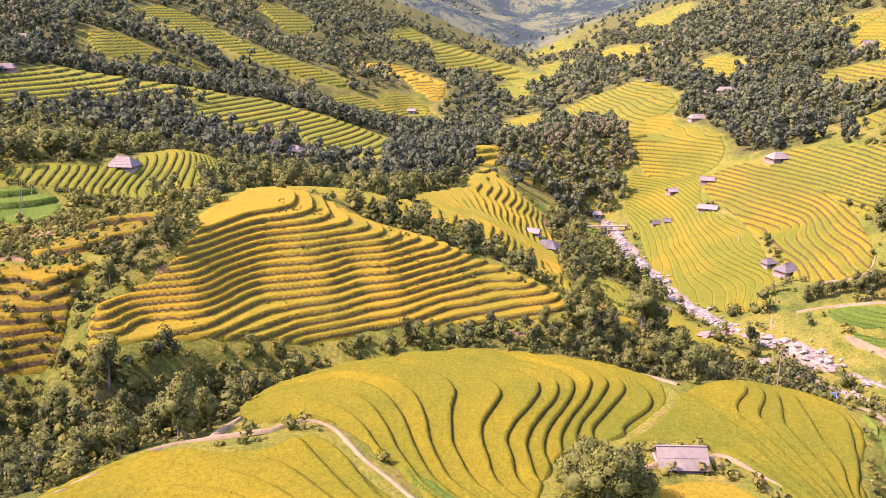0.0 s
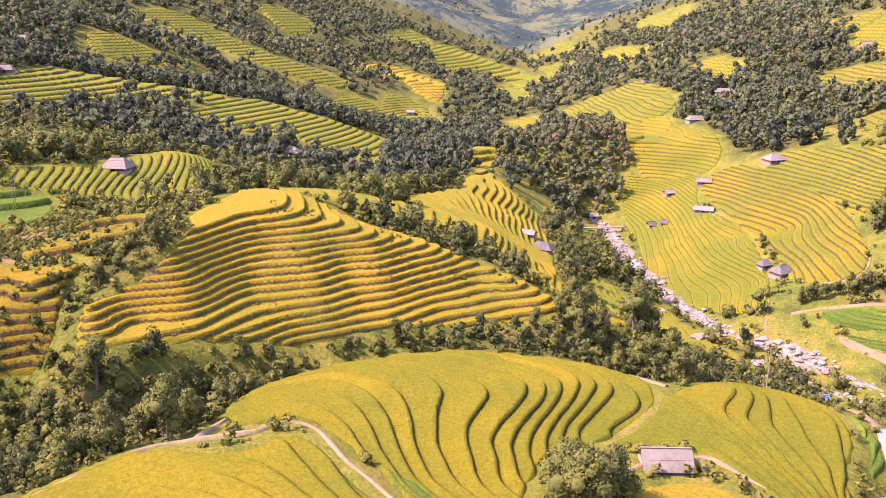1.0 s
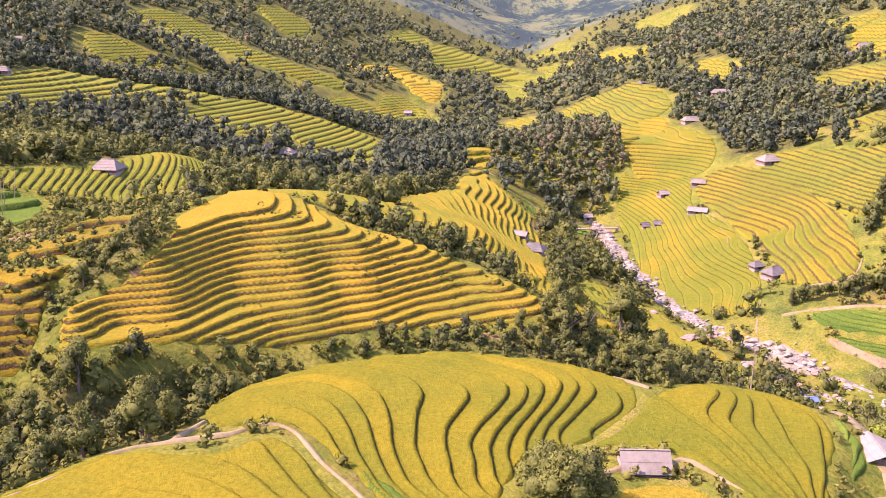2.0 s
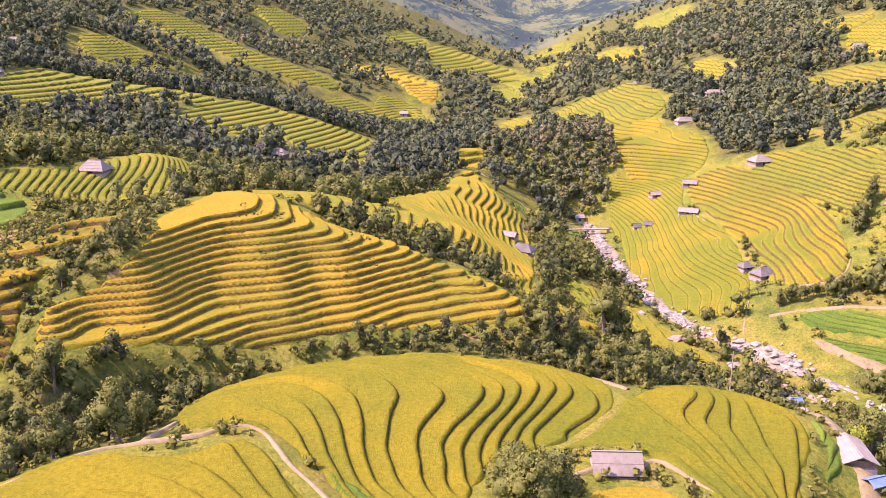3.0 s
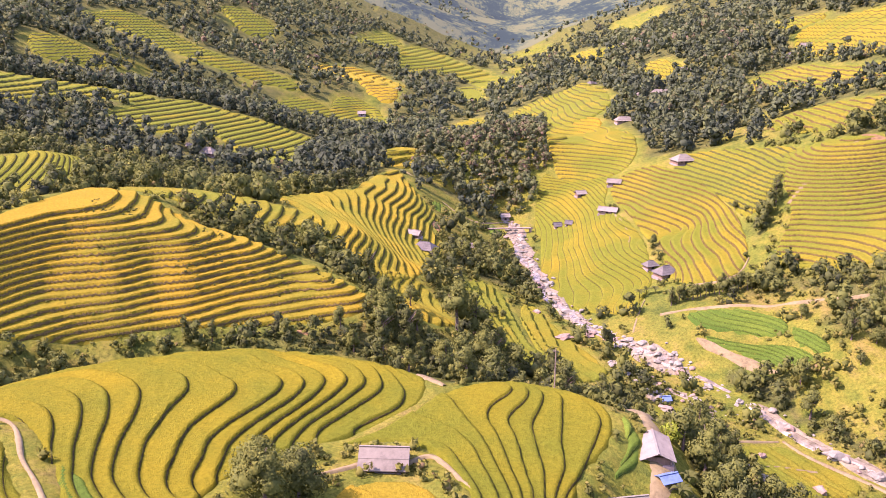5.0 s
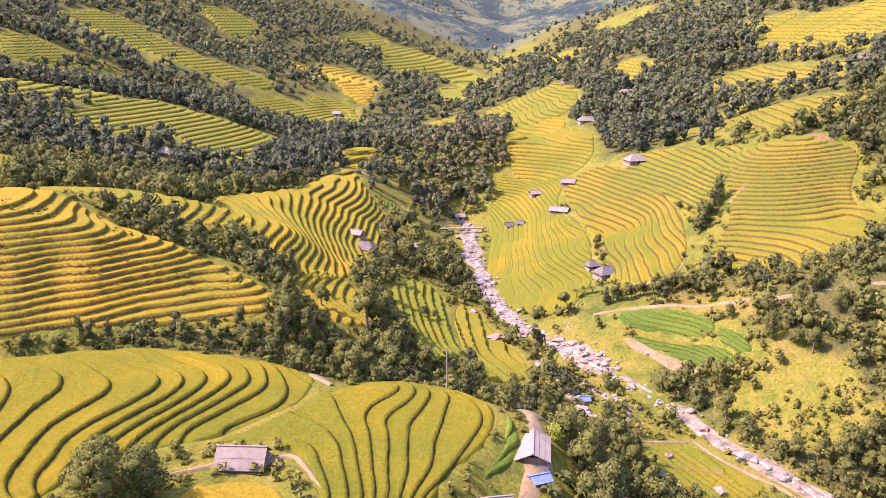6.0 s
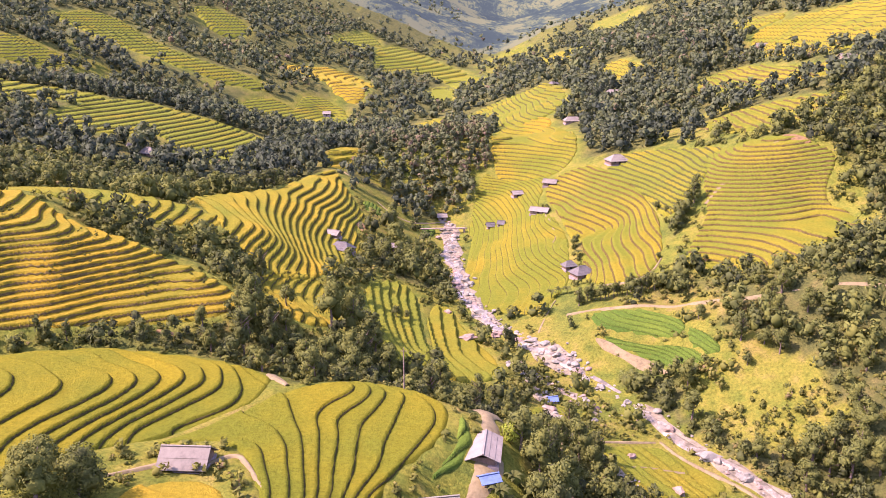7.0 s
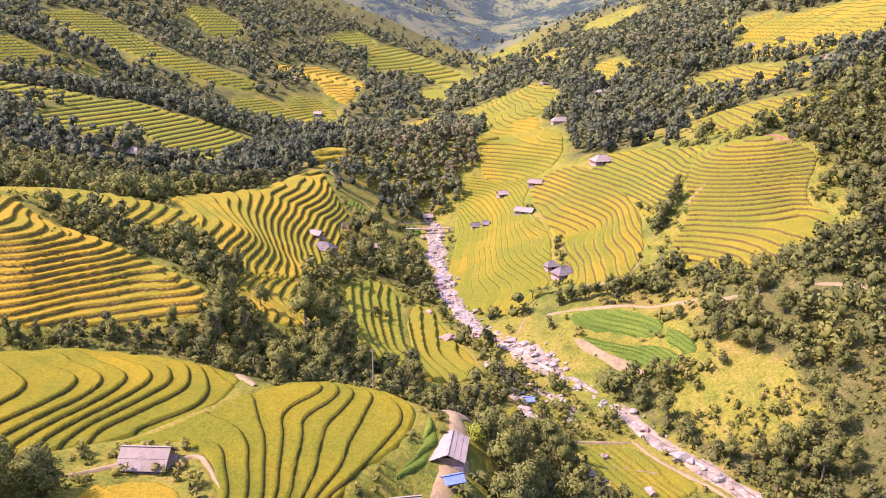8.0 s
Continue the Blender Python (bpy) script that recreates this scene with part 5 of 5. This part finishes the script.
def footbridge():
    thing = new("footbridge")
    x0, y, z = 58.0, 330.0, 12.4
    thing.matrix_basis = pose(x0, y, z, 0, 0, 4)
    for k in range(20):
        box_part("plank", (k * 1.0 + 0.03, k * 1.0 + 0.97, -0.7, 0.7, -0.06, 0.03), POLE_WOOD, thing)
    for s in (-0.72, 0.72):
        box_part("beam", (-1, 21, s - 0.08, s + 0.08, -0.3, -0.07), POLE_WOOD, thing)
        box_part("handrail", (-1, 21, s - 0.03, s + 0.03, 0.95, 1.01), POLE_WOOD, thing)
        for k in range(6):
            box_part("post", (k * 4 - 0.04, k * 4 + 0.04, s - 0.045, s + 0.045, 0.0, 0.95), POLE_WOOD, thing)
    for px in (0.2, 19.8):
        box_part("pier", (px - 0.4, px + 0.4, -0.8, 0.8, -3.5, -0.31), DARK_ROCK, thing)
    tagged(thing, "narrow plank footbridge with handrails over the stream", "footbridge")


footbridge()


# ---- the distance: blue-green slopes, hazy by painted glow, that close the head of the valley ----
def far_mountains():
    m, nodes, links, b = material("haze_glow_mountain", 1.0, 0.0)
    v = math_node(nodes, links, "ADD", math_node(nodes, links, "MULTIPLY", grain(nodes, links, 0.013, 5, 0.6, (1, 0.3, 0.8)), 0.6), math_node(nodes, links, "MULTIPLY", grain(nodes, links, 0.09, 5, 0.75, (1, 0.3, 0.8)), 0.4))
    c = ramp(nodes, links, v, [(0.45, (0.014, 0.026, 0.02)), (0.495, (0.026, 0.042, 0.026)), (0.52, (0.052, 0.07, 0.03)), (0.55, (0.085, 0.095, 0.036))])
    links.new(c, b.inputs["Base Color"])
    # Faint bluish glow added to the slopes in place of haze.
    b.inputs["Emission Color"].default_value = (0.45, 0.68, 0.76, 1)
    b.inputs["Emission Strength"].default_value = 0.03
    x = np.linspace(-1500, 1900, 130)
    y = 1080 * (3800 / 1080) ** np.linspace(0, 1, 90)
    X, Y = np.meshgrid(x, y)
    far = np.clip((Y - 1080) / 180, 0, 1)
    swell = np.clip((Y - 600) / 1500, 0, 1)
    Z = land(X, Y) - 12 + 19 * far + swell * (14 * rolling(X, Y, 260, 3) + 8 * rolling(X, Y, 110, 4)) + np.clip(Y - 2300, 0, 3000) * 0.22
    idx = np.arange(X.size).reshape(X.shape)
    f = np.stack([idx[:-1, :-1], idx[:-1, 1:], idx[1:, 1:], idx[1:, :-1]], -1).reshape(-1, 4)
    tagged(new("backdrop", mesh_from("backdrop", np.stack([X, Y, Z], -1).reshape(-1, 3), f, [m])), "blue-green mountains closing the valley, haze painted as glow", "mountains", kind="structure")


far_mountains()


# ---- trees ----
def leaf_cards(rng, centres, radii, count, size):
    """Diamond-shaped leaf clumps over the outside of some lobes: places and triangles."""
    pick = rng.integers(0, len(centres), count)
    way = rng.normal(size=(count, 3))
    way[:, 2] = way[:, 2] * 0.8 + 0.35
    way /= np.linalg.norm(way, axis=1)[:, None]
    at = centres[pick] + way * radii[pick] * rng.uniform(0.78, 1.18, (count, 1))
    n = way + rng.normal(size=(count, 3)) * 0.55
    n /= np.linalg.norm(n, axis=1)[:, None]
    a = np.cross(n, rng.normal(size=(count, 3)))
    a /= np.linalg.norm(a, axis=1)[:, None] + 1e-9
    b = np.cross(n, a)
    s = size * rng.uniform(0.6, 1.4, (count, 1))
    v = np.stack([at - a * s, at - b * s * 0.55 + n * s * 0.15, at + a * s, at + b * s * 0.55 + n * s * 0.15], 1).reshape(-1, 3)
    k = np.arange(count)[:, None] * 4
    f = np.concatenate([k + [0, 1, 2], k + [0, 2, 3]])
    return v, f, np.repeat(way * 0.75 + n * 0.35, 4, axis=0)


def crown(rng, height, width, lobes, count, size, fine=True, slim=1.0):
    """A crown of lobes and leaf clumps standing on the height of its trunk."""
    base = height * (0.2 if fine is None else 0.16)
    c, r = [], []
    for k in range(lobes):
        a, h = rng.uniform(0, 6.283), rng.uniform(0.0, 1.0)
        reach = width * 0.5 * (1.0 - 0.65 * h ** 1.6) * rng.uniform(0.35, 0.75)
        c.append((math.cos(a) * reach, math.sin(a) * reach, base + (height - base) * (0.12 + 0.72 * h)))
        s = width * rng.uniform(0.22, 0.34) * (1.05 - 0.4 * h)
        r.append((s, s, s * rng.uniform(0.75, 1.05) * slim))
    c, r = np.array(c), np.array(r)
    bv, bf = (BALL_V, BALL_F) if fine else (SMALL_V, SMALL_F)
    vs, fs, ns, n = [], [], [], 0
    for k in range(lobes):
        lump = 1 + 0.16 * rng.normal(size=(len(bv), 1))
        vs.append(c[k] + bv * r[k] * 0.62 * lump)
        fs.append(bf + n)
        ns.append(bv)
        n += len(bv)
    v, f, way = leaf_cards(rng, c, r, count, size)
    vs.append(v)
    fs.append(f + n)
    ns.append(way)
    v, out = np.concatenate(vs), np.concatenate(ns)
    round_ = v - np.array([0, 0, height * 0.45])
    out = out + 0.55 * round_ / (np.linalg.norm(round_, axis=1)[:, None] + 1e-6) + np.array([0, 0, 0.15])
    return v, np.concatenate(fs), out / np.linalg.norm(out, axis=1)[:, None]


def trunk_mesh(rng, height, thick):
    """A tapered, slightly bent trunk with some limbs."""
    vs, fs = [], []

    def limb(p, q, r0, r1, bend):
        n0, sides, rings = sum(len(v) for v in vs), 6, 4
        p, q = np.array(p), np.array(q)
        ring = []
        for k in range(rings):
            t = k / (rings - 1)
            c = p + (q - p) * t + np.array([bend[0], bend[1], 0]) * math.sin(t * math.pi)
            r = r0 + (r1 - r0) * t
            ring += [c + r * np.array([math.cos(6.283 * s / sides), math.sin(6.283 * s / sides), 0]) for s in range(sides)]
        vs.append(np.array(ring))
        for k in range(rings - 1):
            for s in range(sides):
                fs.append([n0 + k * sides + s, n0 + k * sides + (s + 1) % sides, n0 + (k + 1) * sides + (s + 1) % sides, n0 + (k + 1) * sides + s])
    limb((0, 0, -0.5), (rng.normal() * 0.3, rng.normal() * 0.3, height * 0.8), thick, thick * 0.3, rng.normal(size=2) * 0.2)
    for _ in range(5):
        a, h = rng.uniform(0, 6.283), rng.uniform(0.3, 0.65) * height
        limb((0, 0, h), (math.cos(a) * height * 0.22, math.sin(a) * height * 0.22, h + height * 0.2), thick * 0.5, thick * 0.12, (0, 0))
    return np.concatenate(vs), np.array(fs)


def tree_model(seed, height, width, lobes, count, size, slim=1.0, leaf=None):
    rng = np.random.default_rng(seed)
    v, f = trunk_mesh(rng, height, 0.035 * height)
    trunk = mesh_from("trunk", v, f, [BARK])
    v, f, out = crown(rng, height, width, lobes, count, size, False, slim)
    tone = np.full(len(v), rng.uniform(0.3, 0.9))
    leaves = mesh_from("crown", v, f, [leaf or LEAF], True, [("tone", tone)], normals=out)
    thing = new("tree")
    for nm, me in (("trunk", trunk), ("crown", leaves)):
        new(nm, me).parent = thing
    return thing


def scatter(rng, x0, x1, y0, y1, gap):
    """Jittered places of even density that the valley's opening widens with distance."""
    gx, gy = np.meshgrid(np.arange(x0, x1, gap), np.arange(y0, y1, gap))
    x = gx.ravel() + rng.uniform(-0.45, 0.45, gx.size) * gap
    y = gy.ravel() + rng.uniform(-0.45, 0.45, gx.size) * gap
    ok = np.abs(x - 40) < 0.56 * y + 75
    return x[ok], y[ok]


def wooded_places(rng, x0, x1, y0, y1, gap, clear):
    x, y = scatter(rng, x0, x1, y0, y1, gap)
    ok = (field_distance(x, y) < -clear) & (rng.uniform(size=len(x)) < woodland(x, y))
    for hx, hy, hr in YARDS:
        ok &= np.hypot(x - hx, y - hy) > hr
    for line, wide in TRACKS:
        ok &= along(line, x, y) > wide + 1.0
    if y0 > 300:  # little grows tall on the slope just below the far fields
        for below in (7, 15):
            ok &= (field_distance(x, y + below * y / 450) < 0) | (rng.uniform(size=len(x)) < 0.5)
    return x[ok], y[ok]


def near_trees():
    rng = np.random.default_rng(11)
    kinds = [tree_model(100 + k, h, w, n, c, s, sl) for k, (h, w, n, c, s, sl) in enumerate([
        (9.5, 6.5, 14, 1000, 0.27, 1.1), (7.5, 5.5, 11, 800, 0.26, 1.0), (12.0, 7.0, 16, 1150, 0.28, 1.2), (10.5, 4.8, 13, 850, 0.26, 1.4),
        (6.0, 5.0, 9, 650, 0.25, 0.9), (8.5, 6.2, 12, 900, 0.27, 1.1), (12.5, 5.2, 15, 950, 0.27, 1.4)])]
    grand = [tree_model(130 + k, h, w, n, 3000, 0.2, 1.0) for k, (h, w, n) in enumerate(((8.5, 7.5, 15), (7.5, 7.0, 14), (9.5, 7.5, 16)))]
    for ob, (px, py, turn) in zip(grand, ((19, 95, 20), (24.5, 94.5, 140), (21, 90, 250))):
        ob.matrix_basis = pose(px, py, ground_height(px, py) - 0.2, 0, 0, turn)
        tagged(ob, "large leafy tree with a broad uneven crown beside the barn", "tree", "trees beside the barn")
    lime = tree_model(140, 5.0, 4.0, 8, 900, 0.24, 1.0, LIME)
    lime.matrix_basis = pose(84.5, 130.5, ground_height(84.5, 130.5), 0, 0, 30)
    tagged(lime, "small tree with bright lime-green leaves beside the farmhouse", "tree")
    x, y = wooded_places(rng, -110, 165, 84, 178, 3.5, 1.2)
    place = list(zip(x, y))
    rng.shuffle(place)
    for k, (px, py) in enumerate(place[:230]):
        s = rng.uniform(0.7, 1.05) * (1.0 if px > 24 else 0.95 if py < 122 else 0.55)
        ob = kinds[rng.integers(len(kinds))]
        m = pose(px, py, ground_height(px, py) - 0.2, rng.uniform(-4, 4), rng.uniform(-4, 4), rng.uniform(0, 360)) @ Matrix.Diagonal((s, s, s * rng.uniform(0.85, 1.15), 1))
        if k < len(kinds):
            ob = kinds[k]
            ob.matrix_basis = m
        else:
            ob = copy_thing(ob, m)
        tagged(ob, "leafy broad-crowned tree on the wooded bank", "tree", "trees of the near bank")
    FEATURED = [(132.8, 188.7, 0.9, 2), (131.3, 178, 0.85, 0), (154.7, 188, 0.8, 0), (152, 191.5, 0.8, 5), (147.2, 194.6, 0.75, 3), (141.3, 210.8, 0.7, 5), (157, 197, 0.8, 2), (164, 196, 0.75, 0),
                (165.7, 186, 0.75, 5), (169.4, 174.8, 0.85, 2), (160.6, 156, 0.8, 2), (157, 160.2, 0.75, 0), (163, 163, 0.8, 5), (123, 191.5, 0.65, 1), (119.5, 195, 0.6, 5), (164.3, 172, 0.7, 1), (135.4, 167, 0.5, 4), (148.6, 163, 0.5, 4),
                (51.4, 164, 1.05, 2), (35.5, 159.4, 0.9, 3), (42.4, 157, 0.95, 6), (46.7, 160, 0.85, 0), (54.3, 168, 0.8, 3), (59.3, 173, 0.75, 6), (69.9, 187.5, 0.7, 0), (23, 203.8, 0.85, 3), (27.7, 164, 0.85, 6),
                (30.5, 166, 0.95, 2), (35.3, 176.5, 0.85, 5), (49.9, 274, 0.8, 0), (59.4, 287, 0.9, 2), (54.4, 271.5, 0.85, 5), (57, 279, 0.85, 0), (41.1, 211, 0.6, 4), (96, 206, 0.3, 4), (101, 200, 0.35, 4),
                (156, 273, 0.95, 3), (139.5, 252, 0.8, 1), (149, 241, 0.6, 4), (151, 240, 0.5, 4),
                (160.7, 205, 1.1, 6), (157, 203, 1.0, 6), (-30.5, 105.5, 0.4, 4), (148, 278, 0.8, 1), (146, 284, 0.7, 4), (60, 226, 0.9, 1), (57, 222, 0.8, 4), (50, 178, 1.2, 2), (46, 174, 1.3, 2), (119, 288, 0.7, 1), (117, 281, 0.8, 4),
                (147, 188, 0.7, 4), (152, 199, 0.9, 1), (86, 130, 1.0, 0), (89, 126, 1.1, 2), (92, 121, 1.1, 0), (88, 118, 1.0, 5), (95, 128, 1.0, 5), (96, 116, 1.0, 6), (91, 112, 1.1, 3), (99, 122, 1.0, 1)]
    for px, py, s, k in FEATURED:
        m = pose(px, py, ground_height(px, py) - 0.2, 0, 0, px * 57 % 360) @ Matrix.Scale(s, 4)
        tagged(copy_thing(kinds[k], m), "leafy tree standing alone beside the fields" if s < 0.9 else "large leafy tree with a broad dark crown", "tree")
    for k in range(24):
        px, py = 112 + k * 1.35, 236.5 - 0.012 * (k - 10) ** 2 + rng.normal() * 0.6
        m = pose(px, py, ground_height(px, py) - 0.3, 0, 0, k * 70 % 360) @ Matrix.Scale(rng.uniform(0.42, 0.62), 4)
        tagged(copy_thing(kinds[(3, 6, 0)[k % 3]], m), "slim leafy tree in a row above the road", "tree", "row of trees above the road")
    return [p for p in place[230:]]


def wood_mass(name, label, seed, x, y, heights, lobes, count, size, fine, mat, width=0.72, category="wood", light=0.0):
    """Many trees in one mesh, for woods too dense to count."""
    rng = np.random.default_rng(seed)
    models = []
    for _ in range(14):
        h = 1.0
        models.append(crown(rng, h, width * rng.uniform(0.75, 1.2), lobes, count, size, fine, rng.uniform(0.9, 1.5)))
    z = land(x, y)
    vs, fs, tones, outs, n = [], [], [], [], 0
    mottle = rolling(x, y, 45, 31) * 0.22 + rolling(x, y, 15, 32) * 0.12
    for k in range(len(x)):
        v, f, out = models[rng.integers(len(models))]
        h = rng.uniform(*heights)
        a = rng.uniform(0, 6.283)
        ca, sa = math.cos(a) * h, math.sin(a) * h
        w = np.empty_like(v)
        w[:, 0] = v[:, 0] * ca - v[:, 1] * sa + x[k]
        w[:, 1] = v[:, 0] * sa + v[:, 1] * ca + y[k]
        w[:, 2] = v[:, 2] * h + z[k] - 0.22 * h
        o = out.copy()
        o[:, 0] = (out[:, 0] * ca - out[:, 1] * sa) / h
        o[:, 1] = (out[:, 0] * sa + out[:, 1] * ca) / h
        outs.append(o)
        vs.append(w)
        fs.append(f + n)
        n += len(v)
        tones.append(np.full(len(v), np.clip(0.42 + light + mottle[k] + rng.normal() * 0.18 + (0.5 if rng.uniform() < 0.02 else 0.0), 0, 1)))
    me = mesh_from(name, np.concatenate(vs), np.concatenate(fs), [mat], True, [("tone", np.concatenate(tones))], normals=np.concatenate(outs))
    tagged(new(name, me), label, category, kind="stuff")


SCARP = [(-104, 122), (-62, 123), (-57, 160), (-104, 160)]


def plant_woods():
    rng = np.random.default_rng(12)
    rest = near_trees()
    if rest:
        p = np.array(rest)
        wood_mass("thicket", "dense leafy thicket in the gully between the terraces", 40, p[:, 0], p[:, 1], (3.8, 7.6), 5, 150, 0.06, False, LEAF, 0.66)
    x, y = wooded_places(rng, -240, 280, 178, 330, 4.6, 1.8)
    wood_mass("hillside_wood", "dark green broadleaf wood on the middle slopes", 41, x, y, (5.5, 11.5), 4, 96, 0.066, False, LEAF, 0.76)
    x, y = scatter(rng, 20, 96, 348, 448, 4.3)
    ok = (inside(KNOLL, x, y) > 0) & (field_distance(x, y) < -1)
    wood_mass("knoll_wood", "tall dense wood on the knoll above the stream", 46, x[ok], y[ok], (8, 14), 5, 110, 0.055, False, HAZY_PINE, 0.5, light=0.34)
    x, y = wooded_places(rng, -330, 390, 330, 560, 5.4, 2.5)
    wood_mass("upper_wood", "dark green woods between the upper terraces", 42, x, y, (7.5, 14.5), 4, 44, 0.088, False, HAZY_PINE, 0.62)
    x, y = wooded_places(rng, -600, 700, 560, 1080, 9.4, 3)
    wood_mass("far_wood", "dense forest on the far ridges", 43, x, y, (9, 17), 2, 22, 0.125, False, HAZY_PINE, 0.74, light=0.1)
    x, y = wooded_places(rng, -300, 700, 1080, 2000, 21, 3)
    wood_mass("distant_wood", "distant forest on the mountain sides", 44, x, y, (7, 14), 2, 8, 0.2, False, HAZY_PINE, 0.85, light=0.15)
    x, y = scatter(rng, -128, -50, 140, 206, 2.9)
    ok = (inside([(-128, 165), (-66, 136), (-51, 141), (-52, 165), (-52, 200), (-70, 206), (-128, 206)], x, y) > 0) & (field_distance(x, y) < -0.5)
    banks = next(o for f, o in zip(FIELDS, OUTLINES) if f[0] == "scarp_upper")
    ok |= (inside(banks, x, y) > -1) & (rng.uniform(size=len(x)) < 0.4)
    wood_mass("slope_thicket", "dark tangled bushes on the steep terraced slope", 47, x[ok], y[ok], (0.6, 2.2), 3, 36, 0.15, False, LEAF, 1.3, "scrub")
    for name, label, y0, y1, gap, sizes, cards, size in (
            ("scrub", "green and yellowish scrub along the field edges", 84, 178, 1.9, (0.7, 2.6), 16, 0.2),
            ("bushes", "green and dry bushes on the open slopes", 178, 330, 2.6, (0.9, 3.6), 20, 0.19)):
        x, y = scatter(rng, -130, 230, y0, y1, gap)
        fd = field_distance(x, y)
        thick = 0.5 + 0.5 * rolling(x, y, 12, 91)
        ok = (fd < -0.6) & (rng.uniform(size=len(x)) < np.where((fd > -2.0) | (y1 < 200), 0.75, np.clip(thick * 2.5 - 0.85, 0.03, 0.9))) & (along(RIVER, x, y) > np.where(y > 200, 4.4, 2.2))
        for line, wide in TRACKS:
            ok &= along(line, x, y) > wide * 0.5 + 1.1
        for hx, hy, hr in YARDS:
            ok &= np.hypot(x - hx, y - hy) > hr * 0.75
        ok |= (inside(SCARP, x, y) > 0) & (rng.uniform(size=len(x)) < 0.45)
        x, y = x[ok], y[ok]
        wood_mass(name, label, 45, x, y, sizes, 2, cards, size, False, SHRUB, 1.4, "scrub")
    x, y = scatter(rng, -66, 32, 122, 182, 1.15)
    patch = rolling(x, y, 9, 95) + 0.6 * rolling(x, y, 4, 96)
    edge = field_distance(x, y)
    ok = (inside(OUTLINES[4], x, y) > -1) & (rng.uniform(size=len(x)) < np.where(patch > 0.72, 0.5, np.where(edge < 1.2, 0.25, 0.012)))
    wood_mass("weeds", "green weeds and ferns on the terrace banks", 49, x[ok], y[ok], (0.35, 0.85), 2, 10, 0.26, False, SHRUB, 1.7, "weeds", light=-0.1)


plant_woods()


def banana_plant(x, y, height, seed):
    """A clump of broad arching leaves on a short fleshy stem."""
    rng = np.random.default_rng(seed)
    thing = new("banana_plant")
    thing.matrix_basis = pose(x, y, ground_height(x, y) - 0.1, 0, 0, seed * 50)
    bm = bmesh.new()
    bmesh.ops.create_cone(bm, cap_ends=True, segments=8, radius1=0.16, radius2=0.09, depth=height * 0.55, matrix=Matrix.Translation((0, 0, height * 0.27)))
    part("stem", bm, SHRUB, thing)
    for k in range(9):
        a, reach, rise = 6.283 * k / 9 + rng.uniform(-0.2, 0.2), height * rng.uniform(0.45, 0.62), height * rng.uniform(0.2, 0.5)
        rows = []
        for t in np.linspace(0, 1, 7):
            r, h = 0.1 + reach * t, height * 0.5 + rise * (2.2 * t - 2.0 * t * t)
            w = 0.03 + 0.34 * math.sin(min(1.0, t * 1.05 + 0.08) * 3.0) ** 0.8 if t < 0.99 else 0.02
            c = Vector((math.cos(a) * r, math.sin(a) * r, h))
            side = Vector((-math.sin(a), math.cos(a), 0)) * w
            rows.append((c - side - Vector((0, 0, w * 0.3)), c, c + side - Vector((0, 0, w * 0.3))))
        bm = bmesh.new()
        grid = [[bm.verts.new(q) for q in row] for row in rows]
        for r0, r1 in zip(grid, grid[1:]):
            for j in range(2):
                bm.faces.new((r0[j], r0[j + 1], r1[j + 1], r1[j]))
        part("leaf", bm, SHRUB, thing)
    tagged(thing, "banana plant with broad arching yellow-green leaves", "banana plant", "banana plants")


for k, (bx, by, bh) in enumerate(((81.5, 114.2, 3.6), (82.6, 113.0, 3.0), (105, 246.5, 4.0), (107.5, 248, 3.5), (110, 247, 3.2), (117, 273, 3.4), (84, 119, 3.0))):
    banana_plant(bx, by, bh, 200 + k)
